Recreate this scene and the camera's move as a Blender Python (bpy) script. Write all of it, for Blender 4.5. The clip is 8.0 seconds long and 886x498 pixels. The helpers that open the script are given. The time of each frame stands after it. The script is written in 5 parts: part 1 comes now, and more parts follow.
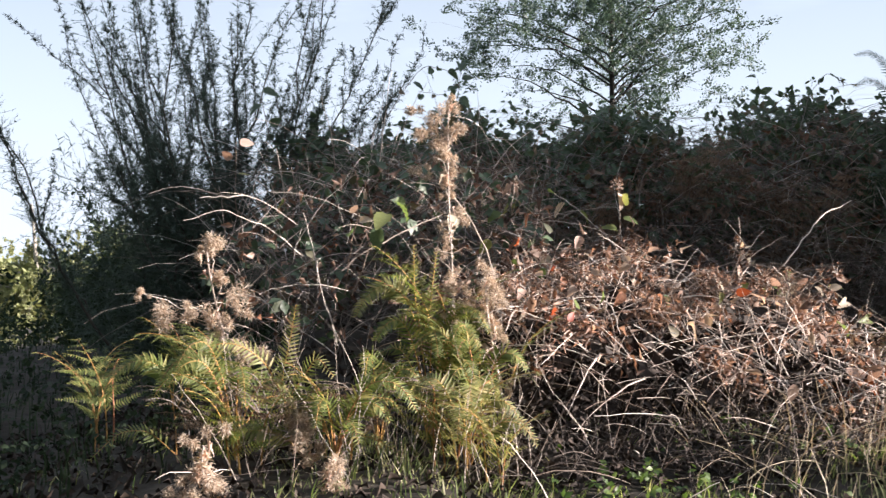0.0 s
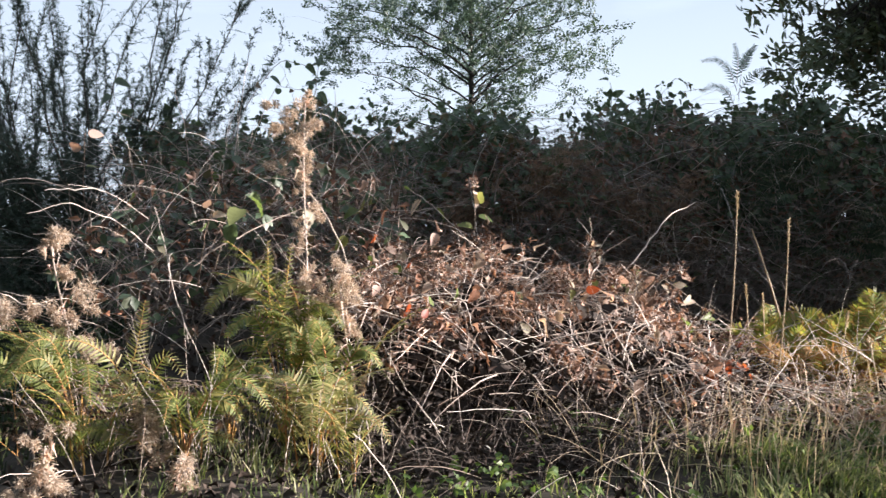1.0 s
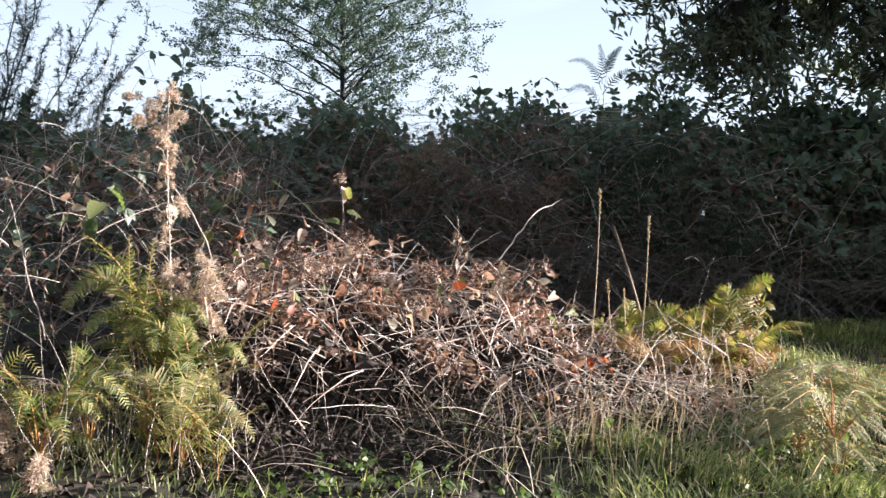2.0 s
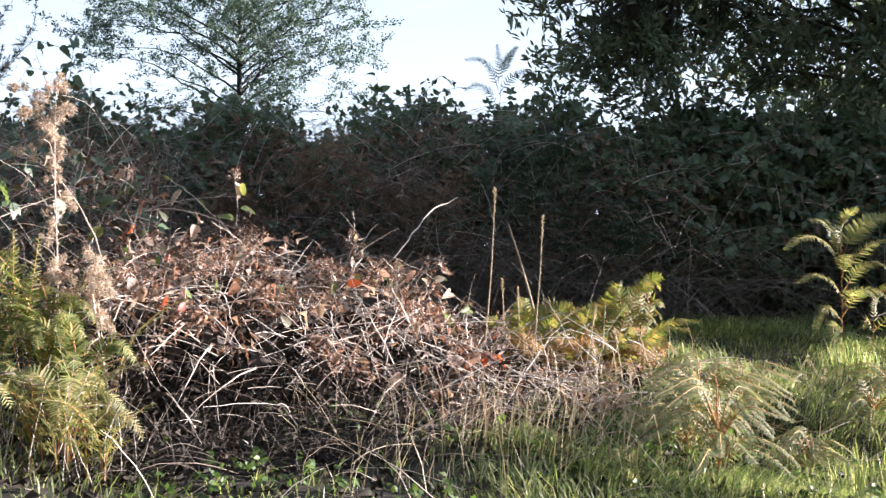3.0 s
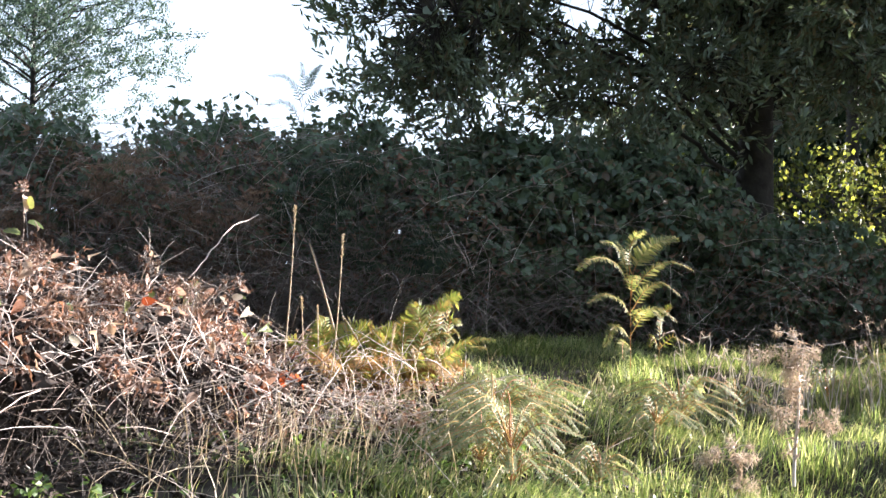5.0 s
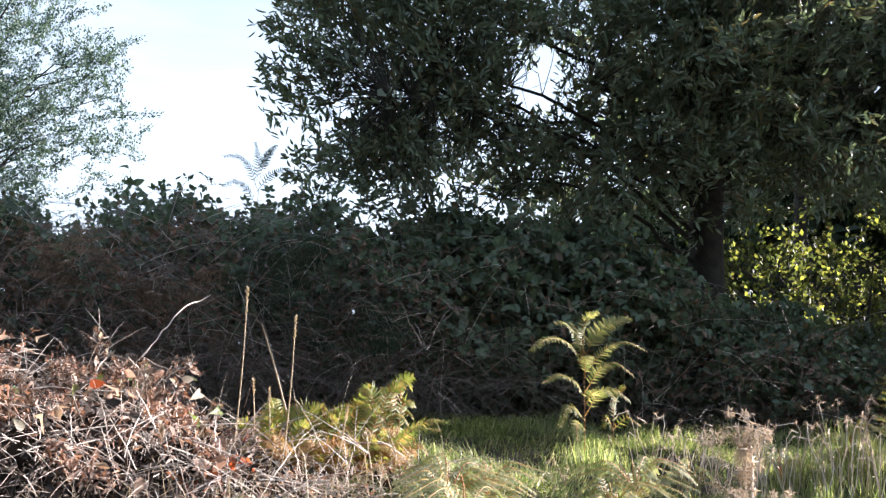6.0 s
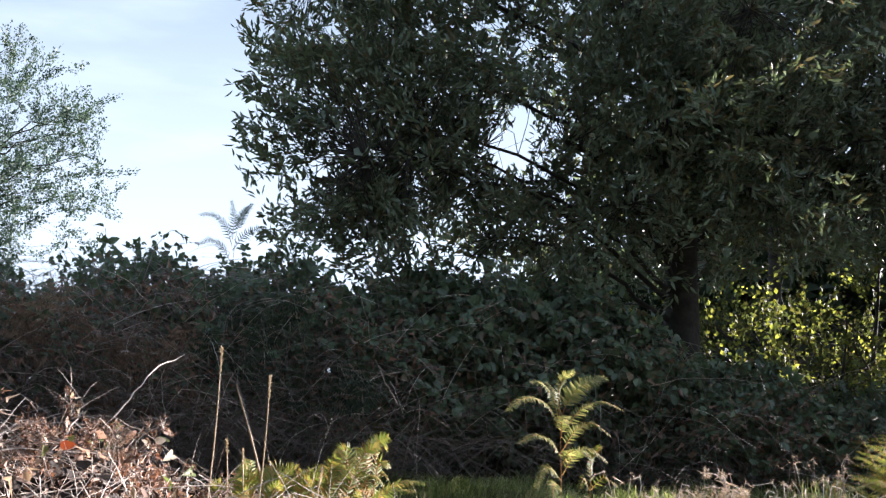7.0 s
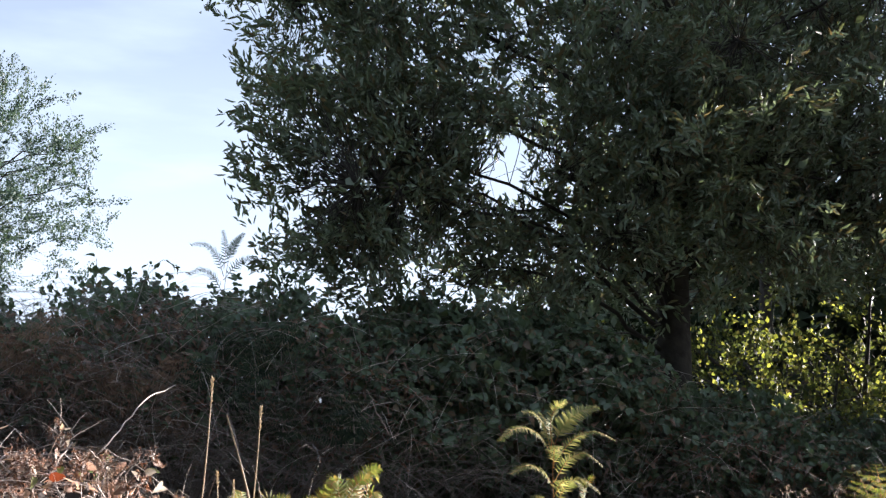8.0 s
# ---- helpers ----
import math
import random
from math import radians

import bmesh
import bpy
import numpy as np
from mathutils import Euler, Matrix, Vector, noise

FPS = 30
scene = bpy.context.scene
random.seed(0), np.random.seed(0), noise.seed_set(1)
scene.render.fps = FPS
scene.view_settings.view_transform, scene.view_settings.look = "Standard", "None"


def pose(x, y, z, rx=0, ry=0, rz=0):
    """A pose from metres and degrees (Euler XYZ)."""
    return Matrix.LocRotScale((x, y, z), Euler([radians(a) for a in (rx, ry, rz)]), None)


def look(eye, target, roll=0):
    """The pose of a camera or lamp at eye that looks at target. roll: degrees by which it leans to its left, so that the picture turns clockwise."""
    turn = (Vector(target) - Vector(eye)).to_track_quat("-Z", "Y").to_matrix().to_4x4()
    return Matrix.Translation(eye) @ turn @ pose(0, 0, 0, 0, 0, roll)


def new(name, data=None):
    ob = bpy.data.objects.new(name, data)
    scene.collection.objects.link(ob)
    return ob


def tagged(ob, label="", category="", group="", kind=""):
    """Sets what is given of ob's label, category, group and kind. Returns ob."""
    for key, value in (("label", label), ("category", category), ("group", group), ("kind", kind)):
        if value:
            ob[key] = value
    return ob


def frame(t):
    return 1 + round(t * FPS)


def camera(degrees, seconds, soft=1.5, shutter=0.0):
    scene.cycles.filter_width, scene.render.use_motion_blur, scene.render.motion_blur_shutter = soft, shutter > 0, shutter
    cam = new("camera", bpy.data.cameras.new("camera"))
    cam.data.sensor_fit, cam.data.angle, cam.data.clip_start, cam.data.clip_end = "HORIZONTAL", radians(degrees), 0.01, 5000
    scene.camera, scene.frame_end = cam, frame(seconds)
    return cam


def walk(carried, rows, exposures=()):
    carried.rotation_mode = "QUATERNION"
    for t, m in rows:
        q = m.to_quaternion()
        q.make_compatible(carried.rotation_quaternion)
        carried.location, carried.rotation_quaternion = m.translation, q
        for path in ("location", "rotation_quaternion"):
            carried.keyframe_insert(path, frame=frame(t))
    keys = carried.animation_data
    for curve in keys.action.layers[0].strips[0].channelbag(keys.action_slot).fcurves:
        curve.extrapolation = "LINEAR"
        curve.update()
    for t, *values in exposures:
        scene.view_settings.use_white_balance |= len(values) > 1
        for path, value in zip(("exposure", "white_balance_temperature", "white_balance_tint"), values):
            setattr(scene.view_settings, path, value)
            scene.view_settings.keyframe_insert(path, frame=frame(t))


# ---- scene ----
cam = camera(42.0, 8.0, soft=1.35, shutter=0.2)
# seconds, eye, turn: a tripod head whose lens stands 0.13 m ahead of the turning axis
ROWS = [
    (0, 0.0000, -0.0000, 0.9506, 90.250, 0.700, 0.003),
    (0.5, 0.0078, -0.0002, 0.9503, 90.136, 0.468, -3.426),
    (1, 0.0157, -0.0009, 0.9501, 90.033, 0.250, -6.931),
    (1.5, 0.0235, -0.0021, 0.9498, 89.911, 0.106, -10.398),
    (3, 0.0409, -0.0066, 0.9494, 89.715, -0.370, -18.320),
    (3.5, 0.0467, -0.0087, 0.9493, 89.672, -0.551, -21.062),
    (4, 0.0519, -0.0108, 0.9492, 89.643, -0.692, -23.549),
    (4.5, 0.0564, -0.0129, 0.9492, 89.658, -0.802, -25.708),
    (4.7, 0.0582, -0.0138, 0.9494, 89.740, -0.832, -26.592),
    (4.8, 0.0591, -0.0142, 0.9498, 89.905, -0.853, -27.026),
    (4.9, 0.0600, -0.0147, 0.9506, 90.269, -0.884, -27.477),
    (5, 0.0608, -0.0151, 0.9516, 90.722, -0.909, -27.910),
    (5.1, 0.0614, -0.0154, 0.9530, 91.310, -0.904, -28.207),
    (5.2, 0.0618, -0.0157, 0.9544, 91.927, -0.894, -28.454),
    (6.3, 0.0657, -0.0185, 0.9626, 95.541, -0.793, -30.597),
    (6.5, 0.0661, -0.0190, 0.9643, 96.297, -0.778, -30.836),
    (6.8, 0.0665, -0.0195, 0.9660, 97.074, -0.760, -31.134),
    (7, 0.0668, -0.0198, 0.9670, 97.521, -0.750, -31.303),
    (7.5, 0.0673, -0.0204, 0.9689, 98.364, -0.664, -31.650),
    (8, 0.0673, -0.0206, 0.9702, 98.958, -0.614, -31.695),
]
walk(cam, [(r[0], pose(*r[1:])) for r in ROWS], exposures=[(0.0, 1.88, 6300, 16), (1.5, 1.96, 6150, 15), (3.0, 2.22, 6000, 15), (4.0, 2.4, 5950, 15), (4.5, 2.53, 5950, 15), (5.0, 2.63, 5950, 15), (6.5, 2.28, 5900, 16), (8.0, 2.16, 6000, 17)])

# ---- light ----
SUN_AZ, SUN_EL = radians(97), radians(15)      # clockwise from +y, above the horizon
world = bpy.data.worlds.new("sky")
scene.world = world
world.use_nodes = True
wn, wl = world.node_tree.nodes, world.node_tree.links
wn.clear()
sky = wn.new("ShaderNodeTexSky")
sky.sky_type, sky.sun_disc = "NISHITA", False
sky.sun_elevation, sky.sun_rotation = SUN_EL, SUN_AZ
sky.air_density, sky.dust_density, sky.ozone_density = 1.0, 1.5, 1.5
wc = wn.new("ShaderNodeTexCoord")
wm = wn.new("ShaderNodeMapping")
wm.inputs["Scale"].default_value = (1.0, 1.0, 4.5)
wnoise = wn.new("ShaderNodeTexNoise")
wnoise.inputs["Scale"].default_value, wnoise.inputs["Detail"].default_value = 2.2, 6.0
wramp = wn.new("ShaderNodeValToRGB")
wramp.color_ramp.elements[0].color = (0.3, 0.3, 0.3, 1)
wramp.color_ramp.elements[1].color = (0.85, 0.85, 0.85, 1)
wramp.color_ramp.elements[0].position, wramp.color_ramp.elements[1].position = 0.38, 0.75
wmix = wn.new("ShaderNodeMix")
wmix.data_type = "RGBA"
wmix.inputs["B"].default_value = (8.3, 9.5, 10.5, 1)
wbg = wn.new("ShaderNodeBackground")
wbg.inputs["Strength"].default_value = 0.034
wout = wn.new("ShaderNodeOutputWorld")
wl.new(wc.outputs["Generated"], wm.inputs["Vector"])
wl.new(wm.outputs["Vector"], wnoise.inputs["Vector"])
wl.new(wnoise.outputs["Fac"], wramp.inputs["Fac"])
wsep = wn.new("ShaderNodeSeparateXYZ")
whaze = wn.new("ShaderNodeMapRange")
whaze.inputs["From Min"].default_value, whaze.inputs["From Max"].default_value = 0.02, 0.32
whaze.inputs["To Min"].default_value, whaze.inputs["To Max"].default_value = 0.92, 0.4
wmax = wn.new("ShaderNodeMath")
wmax.operation = "MAXIMUM"
wl.new(wc.outputs["Generated"], wsep.inputs["Vector"])
wl.new(wsep.outputs["Z"], whaze.inputs["Value"])
wl.new(whaze.outputs["Result"], wmax.inputs[0])
wl.new(wramp.outputs["Color"], wmax.inputs[1])
wl.new(wmax.outputs["Value"], wmix.inputs["Factor"])
wl.new(sky.outputs["Color"], wmix.inputs["A"])
wl.new(wmix.outputs["Result"], wbg.inputs["Color"])
wl.new(wbg.outputs["Background"], wout.inputs["Surface"])
sun = new("sun", bpy.data.lights.new("sun", "SUN"))
sun.data.energy, sun.data.angle, sun.data.color = 5.0, radians(0.5), (1.0, 0.9, 0.8)
SUNWARD = Vector((math.sin(SUN_AZ) * math.cos(SUN_EL), math.cos(SUN_AZ) * math.cos(SUN_EL), math.sin(SUN_EL)))
sun.matrix_world = look(SUNWARD * 30, (0, 0, 0))


# ---- materials ----
def material(name, colours, rough=0.6, through_light=0.0, grain=30.0, spread=0.25, bump=0.0, glow=(1.1, 1.1, 0.7), gloss=0.4):
    """Leaf, stem and soil paint: each piece takes its own place on the ramp, a noise mottles it."""
    m = bpy.data.materials.new(name)
    m.use_nodes = True
    n, l = m.node_tree.nodes, m.node_tree.links
    n.clear()
    geo, ramp = n.new("ShaderNodeNewGeometry"), n.new("ShaderNodeValToRGB")
    els = ramp.color_ramp.elements
    while len(els) < len(colours):
        els.new(0.5)
    for i, c in enumerate(colours):
        els[i].position = i / max(1, len(colours) - 1)
        els[i].color = (*c, 1)
    info, add, fract = n.new("ShaderNodeObjectInfo"), n.new("ShaderNodeMath"), n.new("ShaderNodeMath")
    fract.operation = "FRACT"
    l.new(geo.outputs["Random Per Island"], add.inputs[0])
    l.new(info.outputs["Random"], add.inputs[1])
    l.new(add.outputs["Value"], fract.inputs[0])
    l.new(fract.outputs["Value"], ramp.inputs["Fac"])
    coord, noi = n.new("ShaderNodeTexCoord"), n.new("ShaderNodeTexNoise")
    noi.inputs["Scale"].default_value, noi.inputs["Detail"].default_value = grain, 5.0
    l.new(coord.outputs["Object"], noi.inputs["Vector"])
    mr = n.new("ShaderNodeMapRange")
    mr.inputs["From Min"].default_value, mr.inputs["From Max"].default_value = 0.3, 0.7
    mr.inputs["To Min"].default_value, mr.inputs["To Max"].default_value = 1 - spread, 1 + spread
    l.new(noi.outputs["Fac"], mr.inputs["Value"])
    mul = n.new("ShaderNodeMix")
    mul.data_type, mul.blend_type = "RGBA", "MULTIPLY"
    mul.inputs["Factor"].default_value = 1.0
    l.new(ramp.outputs["Color"], mul.inputs["A"])
    l.new(mr.outputs["Result"], mul.inputs["B"])
    bs, out = n.new("ShaderNodeBsdfPrincipled"), n.new("ShaderNodeOutputMaterial")
    bs.inputs["Roughness"].default_value = rough
    bs.inputs["Specular IOR Level"].default_value = gloss
    l.new(mul.outputs["Result"], bs.inputs["Base Color"])
    if bump:
        b = n.new("ShaderNodeBump")
        b.inputs["Strength"].default_value, b.inputs["Distance"].default_value = bump, 0.02
        l.new(noi.outputs["Fac"], b.inputs["Height"])
        l.new(b.outputs["Normal"], bs.inputs["Normal"])
    shader = bs.outputs["BSDF"]
    if through_light:
        tr, mx, tint = n.new("ShaderNodeBsdfTranslucent"), n.new("ShaderNodeMixShader"), n.new("ShaderNodeMix")
        tint.data_type, tint.blend_type = "RGBA", "MULTIPLY"
        tint.inputs["Factor"].default_value = 1.0
        tint.inputs["B"].default_value = (*[1.6 * g for g in glow], 1)
        l.new(mul.outputs["Result"], tint.inputs["A"])
        l.new(tint.outputs["Result"], tr.inputs["Color"])
        mx.inputs["Fac"].default_value = through_light
        l.new(shader, mx.inputs[1])
        l.new(tr.outputs["BSDF"], mx.inputs[2])
        shader = mx.outputs["Shader"]
    l.new(shader, out.inputs["Surface"])
    return m


SOIL = material("leaf_litter_soil", [(0.035, 0.028, 0.02), (0.035, 0.028, 0.02)], 0.95, grain=9, spread=0.5, bump=0.6)
GRASS = material("grass", [(0.05, 0.08, 0.022), (0.11, 0.15, 0.05), (0.17, 0.21, 0.08), (0.27, 0.28, 0.13), (0.42, 0.39, 0.26)], 0.45, 0.46, grain=3, spread=0.5)
STRAW = material("straw", [(0.38, 0.31, 0.21), (0.52, 0.45, 0.34), (0.3, 0.22, 0.15)], 0.6, 0.25, glow=(1, 0.9, 0.7))
HEDGE_LEAF = material("bramble_leaf", [(0.06, 0.09, 0.055), (0.08, 0.12, 0.072), (0.105, 0.15, 0.088), (0.085, 0.12, 0.075), (0.065, 0.1, 0.066), (0.16, 0.11, 0.065)], 0.45, 0.25, grain=12, gloss=0.5)
FRESH_LEAF = material("fresh_bramble_leaf", [(0.1, 0.14, 0.05), (0.15, 0.19, 0.07), (0.22, 0.22, 0.09)], 0.5, 0.42, grain=60)
TURNED_LEAF = material("turned_bramble_leaf", [(0.3, 0.085, 0.035), (0.38, 0.15, 0.06), (0.22, 0.05, 0.032)], 0.5, 0.4, grain=60, glow=(1.2, 0.8, 0.5))
PALE_LEAF = material("pale_bramble_leaf", [(0.5, 0.4, 0.33), (0.52, 0.38, 0.32), (0.4, 0.37, 0.28), (0.34, 0.23, 0.18)], 0.6, 0.35, grain=60, glow=(1.1, 0.9, 0.7))
DEAD_LEAF = material("dead_leaf", [(0.16, 0.09, 0.063), (0.29, 0.19, 0.145), (0.07, 0.044, 0.034), (0.1, 0.06, 0.045), (0.5, 0.38, 0.31), (0.24, 0.11, 0.062)], 0.7, 0.25, grain=40, glow=(1.1, 0.85, 0.6))
HUNG_LEAF = material("withered_bramble_leaf", [(0.19, 0.125, 0.1), (0.3, 0.22, 0.18), (0.12, 0.08, 0.064), (0.24, 0.14, 0.1)], 0.7, 0.25, grain=40, glow=(1.1, 0.85, 0.6))
DEAD_CANE = material("dead_cane", [(0.4, 0.32, 0.265), (0.66, 0.575, 0.505), (0.52, 0.43, 0.37), (0.2, 0.14, 0.105), (0.76, 0.69, 0.62)], 0.65, grain=25, spread=0.35)
DARK_CANE = material("bramble_cane", [(0.17, 0.14, 0.125), (0.26, 0.225, 0.205), (0.12, 0.095, 0.08), (0.38, 0.34, 0.315)], 0.6, grain=25, spread=0.35)
FLUFF = material("thistle_fluff", [(0.36, 0.29, 0.225), (0.54, 0.465, 0.38), (0.2, 0.155, 0.115), (0.66, 0.59, 0.51)], 0.8, 0.35, glow=(1.0, 0.85, 0.7))
FERN = material("bracken_green", [(0.085, 0.112, 0.036), (0.125, 0.16, 0.048), (0.18, 0.205, 0.065), (0.3, 0.27, 0.1)], 0.5, 0.4, grain=7, spread=0.35)
FERN_GOLD = material("bracken_gold", [(0.13, 0.17, 0.04), (0.19, 0.22, 0.055), (0.25, 0.24, 0.07), (0.34, 0.2, 0.08)], 0.5, 0.45, grain=6, spread=0.35)
FERN_PALE = material("bracken_pale", [(0.13, 0.155, 0.06), (0.2, 0.22, 0.085), (0.28, 0.27, 0.12), (0.38, 0.32, 0.16)], 0.5, 0.42, grain=7, spread=0.3)
FERN_GREY = material("bracken_faded", [(0.12, 0.155, 0.07), (0.18, 0.21, 0.1), (0.28, 0.27, 0.17), (0.14, 0.18, 0.07)], 0.55, 0.4, grain=6, spread=0.3)
FERN_DEAD = material("bracken_dead", [(0.19, 0.15, 0.12), (0.3, 0.24, 0.195), (0.13, 0.1, 0.08)], 0.7, 0.25, grain=8, glow=(1.1, 0.8, 0.6))
FERN_RUSSET = material("bracken_russet", [(0.24, 0.13, 0.055), (0.32, 0.19, 0.075), (0.2, 0.16, 0.06), (0.38, 0.26, 0.11)], 0.6, 0.4, grain=7, spread=0.35, glow=(1.1, 0.85, 0.5))
STIPE = material("bracken_stipe", [(0.42, 0.22, 0.07), (0.45, 0.28, 0.08), (0.38, 0.14, 0.07)], 0.5, grain=10)
SPINE = material("gorse_spines", [(0.045, 0.07, 0.055), (0.07, 0.098, 0.075), (0.055, 0.08, 0.065)], 0.55, 0.15, grain=8)
GORSE_WOOD = material("gorse_wood", [(0.05, 0.045, 0.035), (0.08, 0.068, 0.05)], 0.7, grain=20)
PHYLLODE = material("wattle_leaf", [(0.075, 0.105, 0.065), (0.11, 0.145, 0.1), (0.17, 0.21, 0.155), (0.09, 0.115, 0.06), (0.13, 0.095, 0.055)], 0.42, 0.3, grain=5, gloss=0.55)
TEAL_LEAF = material("feathery_leaf", [(0.036, 0.062, 0.055), (0.054, 0.086, 0.07), (0.072, 0.107, 0.08)], 0.5, 0.3, grain=4)
BARK = material("bark", [(0.03, 0.026, 0.022), (0.04, 0.034, 0.028)], 0.85, grain=14, spread=0.5, bump=0.8)
PALE_BARK = material("gum_bark", [(0.3, 0.27, 0.23), (0.36, 0.33, 0.28)], 0.8, grain=6, spread=0.3, bump=0.3)
GUM_LEAF = material("gum_leaf", [(0.15, 0.17, 0.075), (0.2, 0.22, 0.1), (0.25, 0.25, 0.12), (0.12, 0.14, 0.065)], 0.5, 0.3, grain=1)
# leaf green lowered to near black, deep shade put into the colour
SHADED_LEAF = material("shaded_leaf", [(0.018, 0.03, 0.019), (0.03, 0.046, 0.027), (0.036, 0.056, 0.03)], 0.7, 0.25, grain=3, gloss=0.2)
# ramp mixes bright sunlit and near-black unlit leaves, the light's contrast put into colour
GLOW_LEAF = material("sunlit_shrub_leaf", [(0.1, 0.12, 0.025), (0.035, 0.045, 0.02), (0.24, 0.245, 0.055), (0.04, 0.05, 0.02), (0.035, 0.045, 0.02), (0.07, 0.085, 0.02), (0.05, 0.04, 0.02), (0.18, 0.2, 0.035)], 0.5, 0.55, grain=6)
# dead leaves with the shade of hollows and gaps put into their colour
SHADED_LITTER = material("shaded_litter", [(0.03, 0.022, 0.017), (0.055, 0.038, 0.028), (0.02, 0.015, 0.012)], 0.8, grain=40)
DARK_FLUFF = material("spent_thistle", [(0.36, 0.29, 0.22), (0.5, 0.42, 0.33), (0.22, 0.17, 0.12)], 0.8, 0.2, glow=(1.0, 0.9, 0.8))
# darker copy of the dead cane, standing in for shade under the mound
SHADED_CANE = material("shaded_cane", [(0.04, 0.03, 0.025), (0.07, 0.054, 0.044), (0.13, 0.105, 0.09)], 0.7, grain=30)
HERB = material("low_herb", [(0.05, 0.09, 0.025), (0.08, 0.13, 0.03), (0.11, 0.15, 0.04)], 0.5, 0.35, grain=12)


# ---- mesh arithmetic ----
rng = np.random.default_rng(7)


def unit(v):
    return v / np.maximum(np.linalg.norm(v, axis=-1, keepdims=True), 1e-9)


def rand_dirs(n, flat=0.0):
    v = rng.normal(size=(n, 3))
    v[:, 2] *= 1 - flat
    return unit(v)


def tubes(paths, radii, sides=4):
    """Tapered round stems along paths (m, n, 3) with radii (m, n)."""
    paths, radii = np.asarray(paths, float), np.asarray(radii, float)
    m, n = paths.shape[:2]
    tan = unit(np.gradient(paths, axis=1))
    ref = np.where(np.abs(tan[..., 2:]) > 0.9, [[[1.0, 0.1, 0.0]]], [[[0.0, 0.1, 1.0]]])
    a = unit(np.cross(tan, ref))
    b = np.cross(tan, a)
    ang = np.arange(sides) * 2 * np.pi / sides
    v = paths[:, :, None] + radii[:, :, None, None] * (a[:, :, None] * np.cos(ang)[:, None] + b[:, :, None] * np.sin(ang)[:, None])
    i, j, k = np.meshgrid(np.arange(m), np.arange(n - 1), np.arange(sides), indexing="ij")
    at = lambda j, k: (i * n + j) * sides + k % sides
    f = np.stack([at(j, k), at(j, k + 1), at(j + 1, k + 1), at(j + 1, k)], -1).reshape(-1, 4)
    return v.reshape(-1, 3), f


def spread_leaves(shape, at, along, facing, size):
    """Copies of a leaf shape (x across, y along, z up from it) laid at points into one heap."""
    v0, f0 = shape
    along = unit(along)
    side = unit(np.cross(along, facing))
    up = np.cross(side, along)
    s = np.asarray(size, float)
    s = s[:, None] * np.ones((1, 3)) if s.ndim == 1 else s
    v = (at[:, None] + (side * s[:, :1])[:, None] * v0[None, :, :1] + (along * s[:, 1:2])[:, None] * v0[None, :, 1:2]
         + (up * s[:, 2:])[:, None] * v0[None, :, 2:])
    f = np.arange(len(at))[:, None, None] * len(v0) + f0[None]
    return v.reshape(-1, 3), f.reshape(-1, f0.shape[1])


def heap(*pieces):
    """A mesh out of (verts, faces, material index) pieces."""
    base, vs, loops, totals, mats = 0, [], [], [], []
    for p in pieces:
        v, f = p[0], p[1]
        vs.append(v)
        loops.append((f + base).ravel())
        totals.append(np.full(len(f), f.shape[1]))
        mats.append(np.full(len(f), p[2] if len(p) > 2 else 0))
        base += len(v)
    v, loops, totals, mats = np.concatenate(vs), np.concatenate(loops), np.concatenate(totals), np.concatenate(mats)
    me = bpy.data.meshes.new("mesh")
    me.vertices.add(len(v))
    me.vertices.foreach_set("co", v.astype(np.float32).ravel())
    me.loops.add(len(loops))
    me.loops.foreach_set("vertex_index", loops.astype(np.int32))
    me.polygons.add(len(totals))
    me.polygons.foreach_set("loop_start", np.concatenate([[0], np.cumsum(totals)[:-1]]).astype(np.int32))
    me.polygons.foreach_set("material_index", mats.astype(np.int32))
    me.polygons.foreach_set("use_smooth", np.ones(len(totals), bool))
    me.update(calc_edges=True)
    return me


def part(name, me, materials, parent, label="", kind=""):
    if not me.materials:
        for m in (materials if isinstance(materials, (list, tuple)) else [materials]):
            me.materials.append(m)
    ob = new(name, me)
    ob.parent = parent
    return tagged(ob, label=label, kind=kind)


def thing(name, label, category, group="", kind=""):
    return tagged(new(name), label, category, group, kind)


def blade_shape(stations, fold=0.25, curl=0.15, pleat=0.0):
    """A leaf: half widths along its length, folded at the midrib, its tip curling."""
    n = len(stations)
    v, f = [], []
    for i, w in enumerate(stations):
        y = i / (n - 1)
        z = -curl * y * y + (pleat if i % 2 else 0)
        v += [(-w, y - 0.12 * w, z + fold * w), (0, y, z), (w, y - 0.12 * w, z + fold * w)]
    for i in range(n - 1):
        a = 3 * i
        f += [(a, a + 1, a + 4, a + 3), (a + 1, a + 2, a + 5, a + 4)]
    return np.array(v, float), np.array(f)


LEAFLET = blade_shape([0.05, 0.36, 0.01], 0.25, 0.2)
BROAD = (np.array([(0, 0, 0), (-0.32, 0.3, 0.07), (-0.27, 0.68, 0.05), (0, 1, -0.14), (0.27, 0.68, 0.05), (0.32, 0.3, 0.07)], float), np.array([(0, 1, 2, 3), (0, 3, 4, 5)]))
WITHERED = blade_shape([0.06, 0.24, 0.13, 0.03], 1.1, 0.6, 0.1)
PHYLL = blade_shape([0.03, 0.15, 0.015], 0.2, 0.12)
PHYLL[0][3:6, 1] = [0.52, 0.55, 0.52]
SCRAP = (np.array([(-0.3, 0.35, 0.05), (0, 0, 0), (0.3, 0.4, 0.08), (0, 1, -0.15)], float), np.array([(0, 1, 2, 3)]))
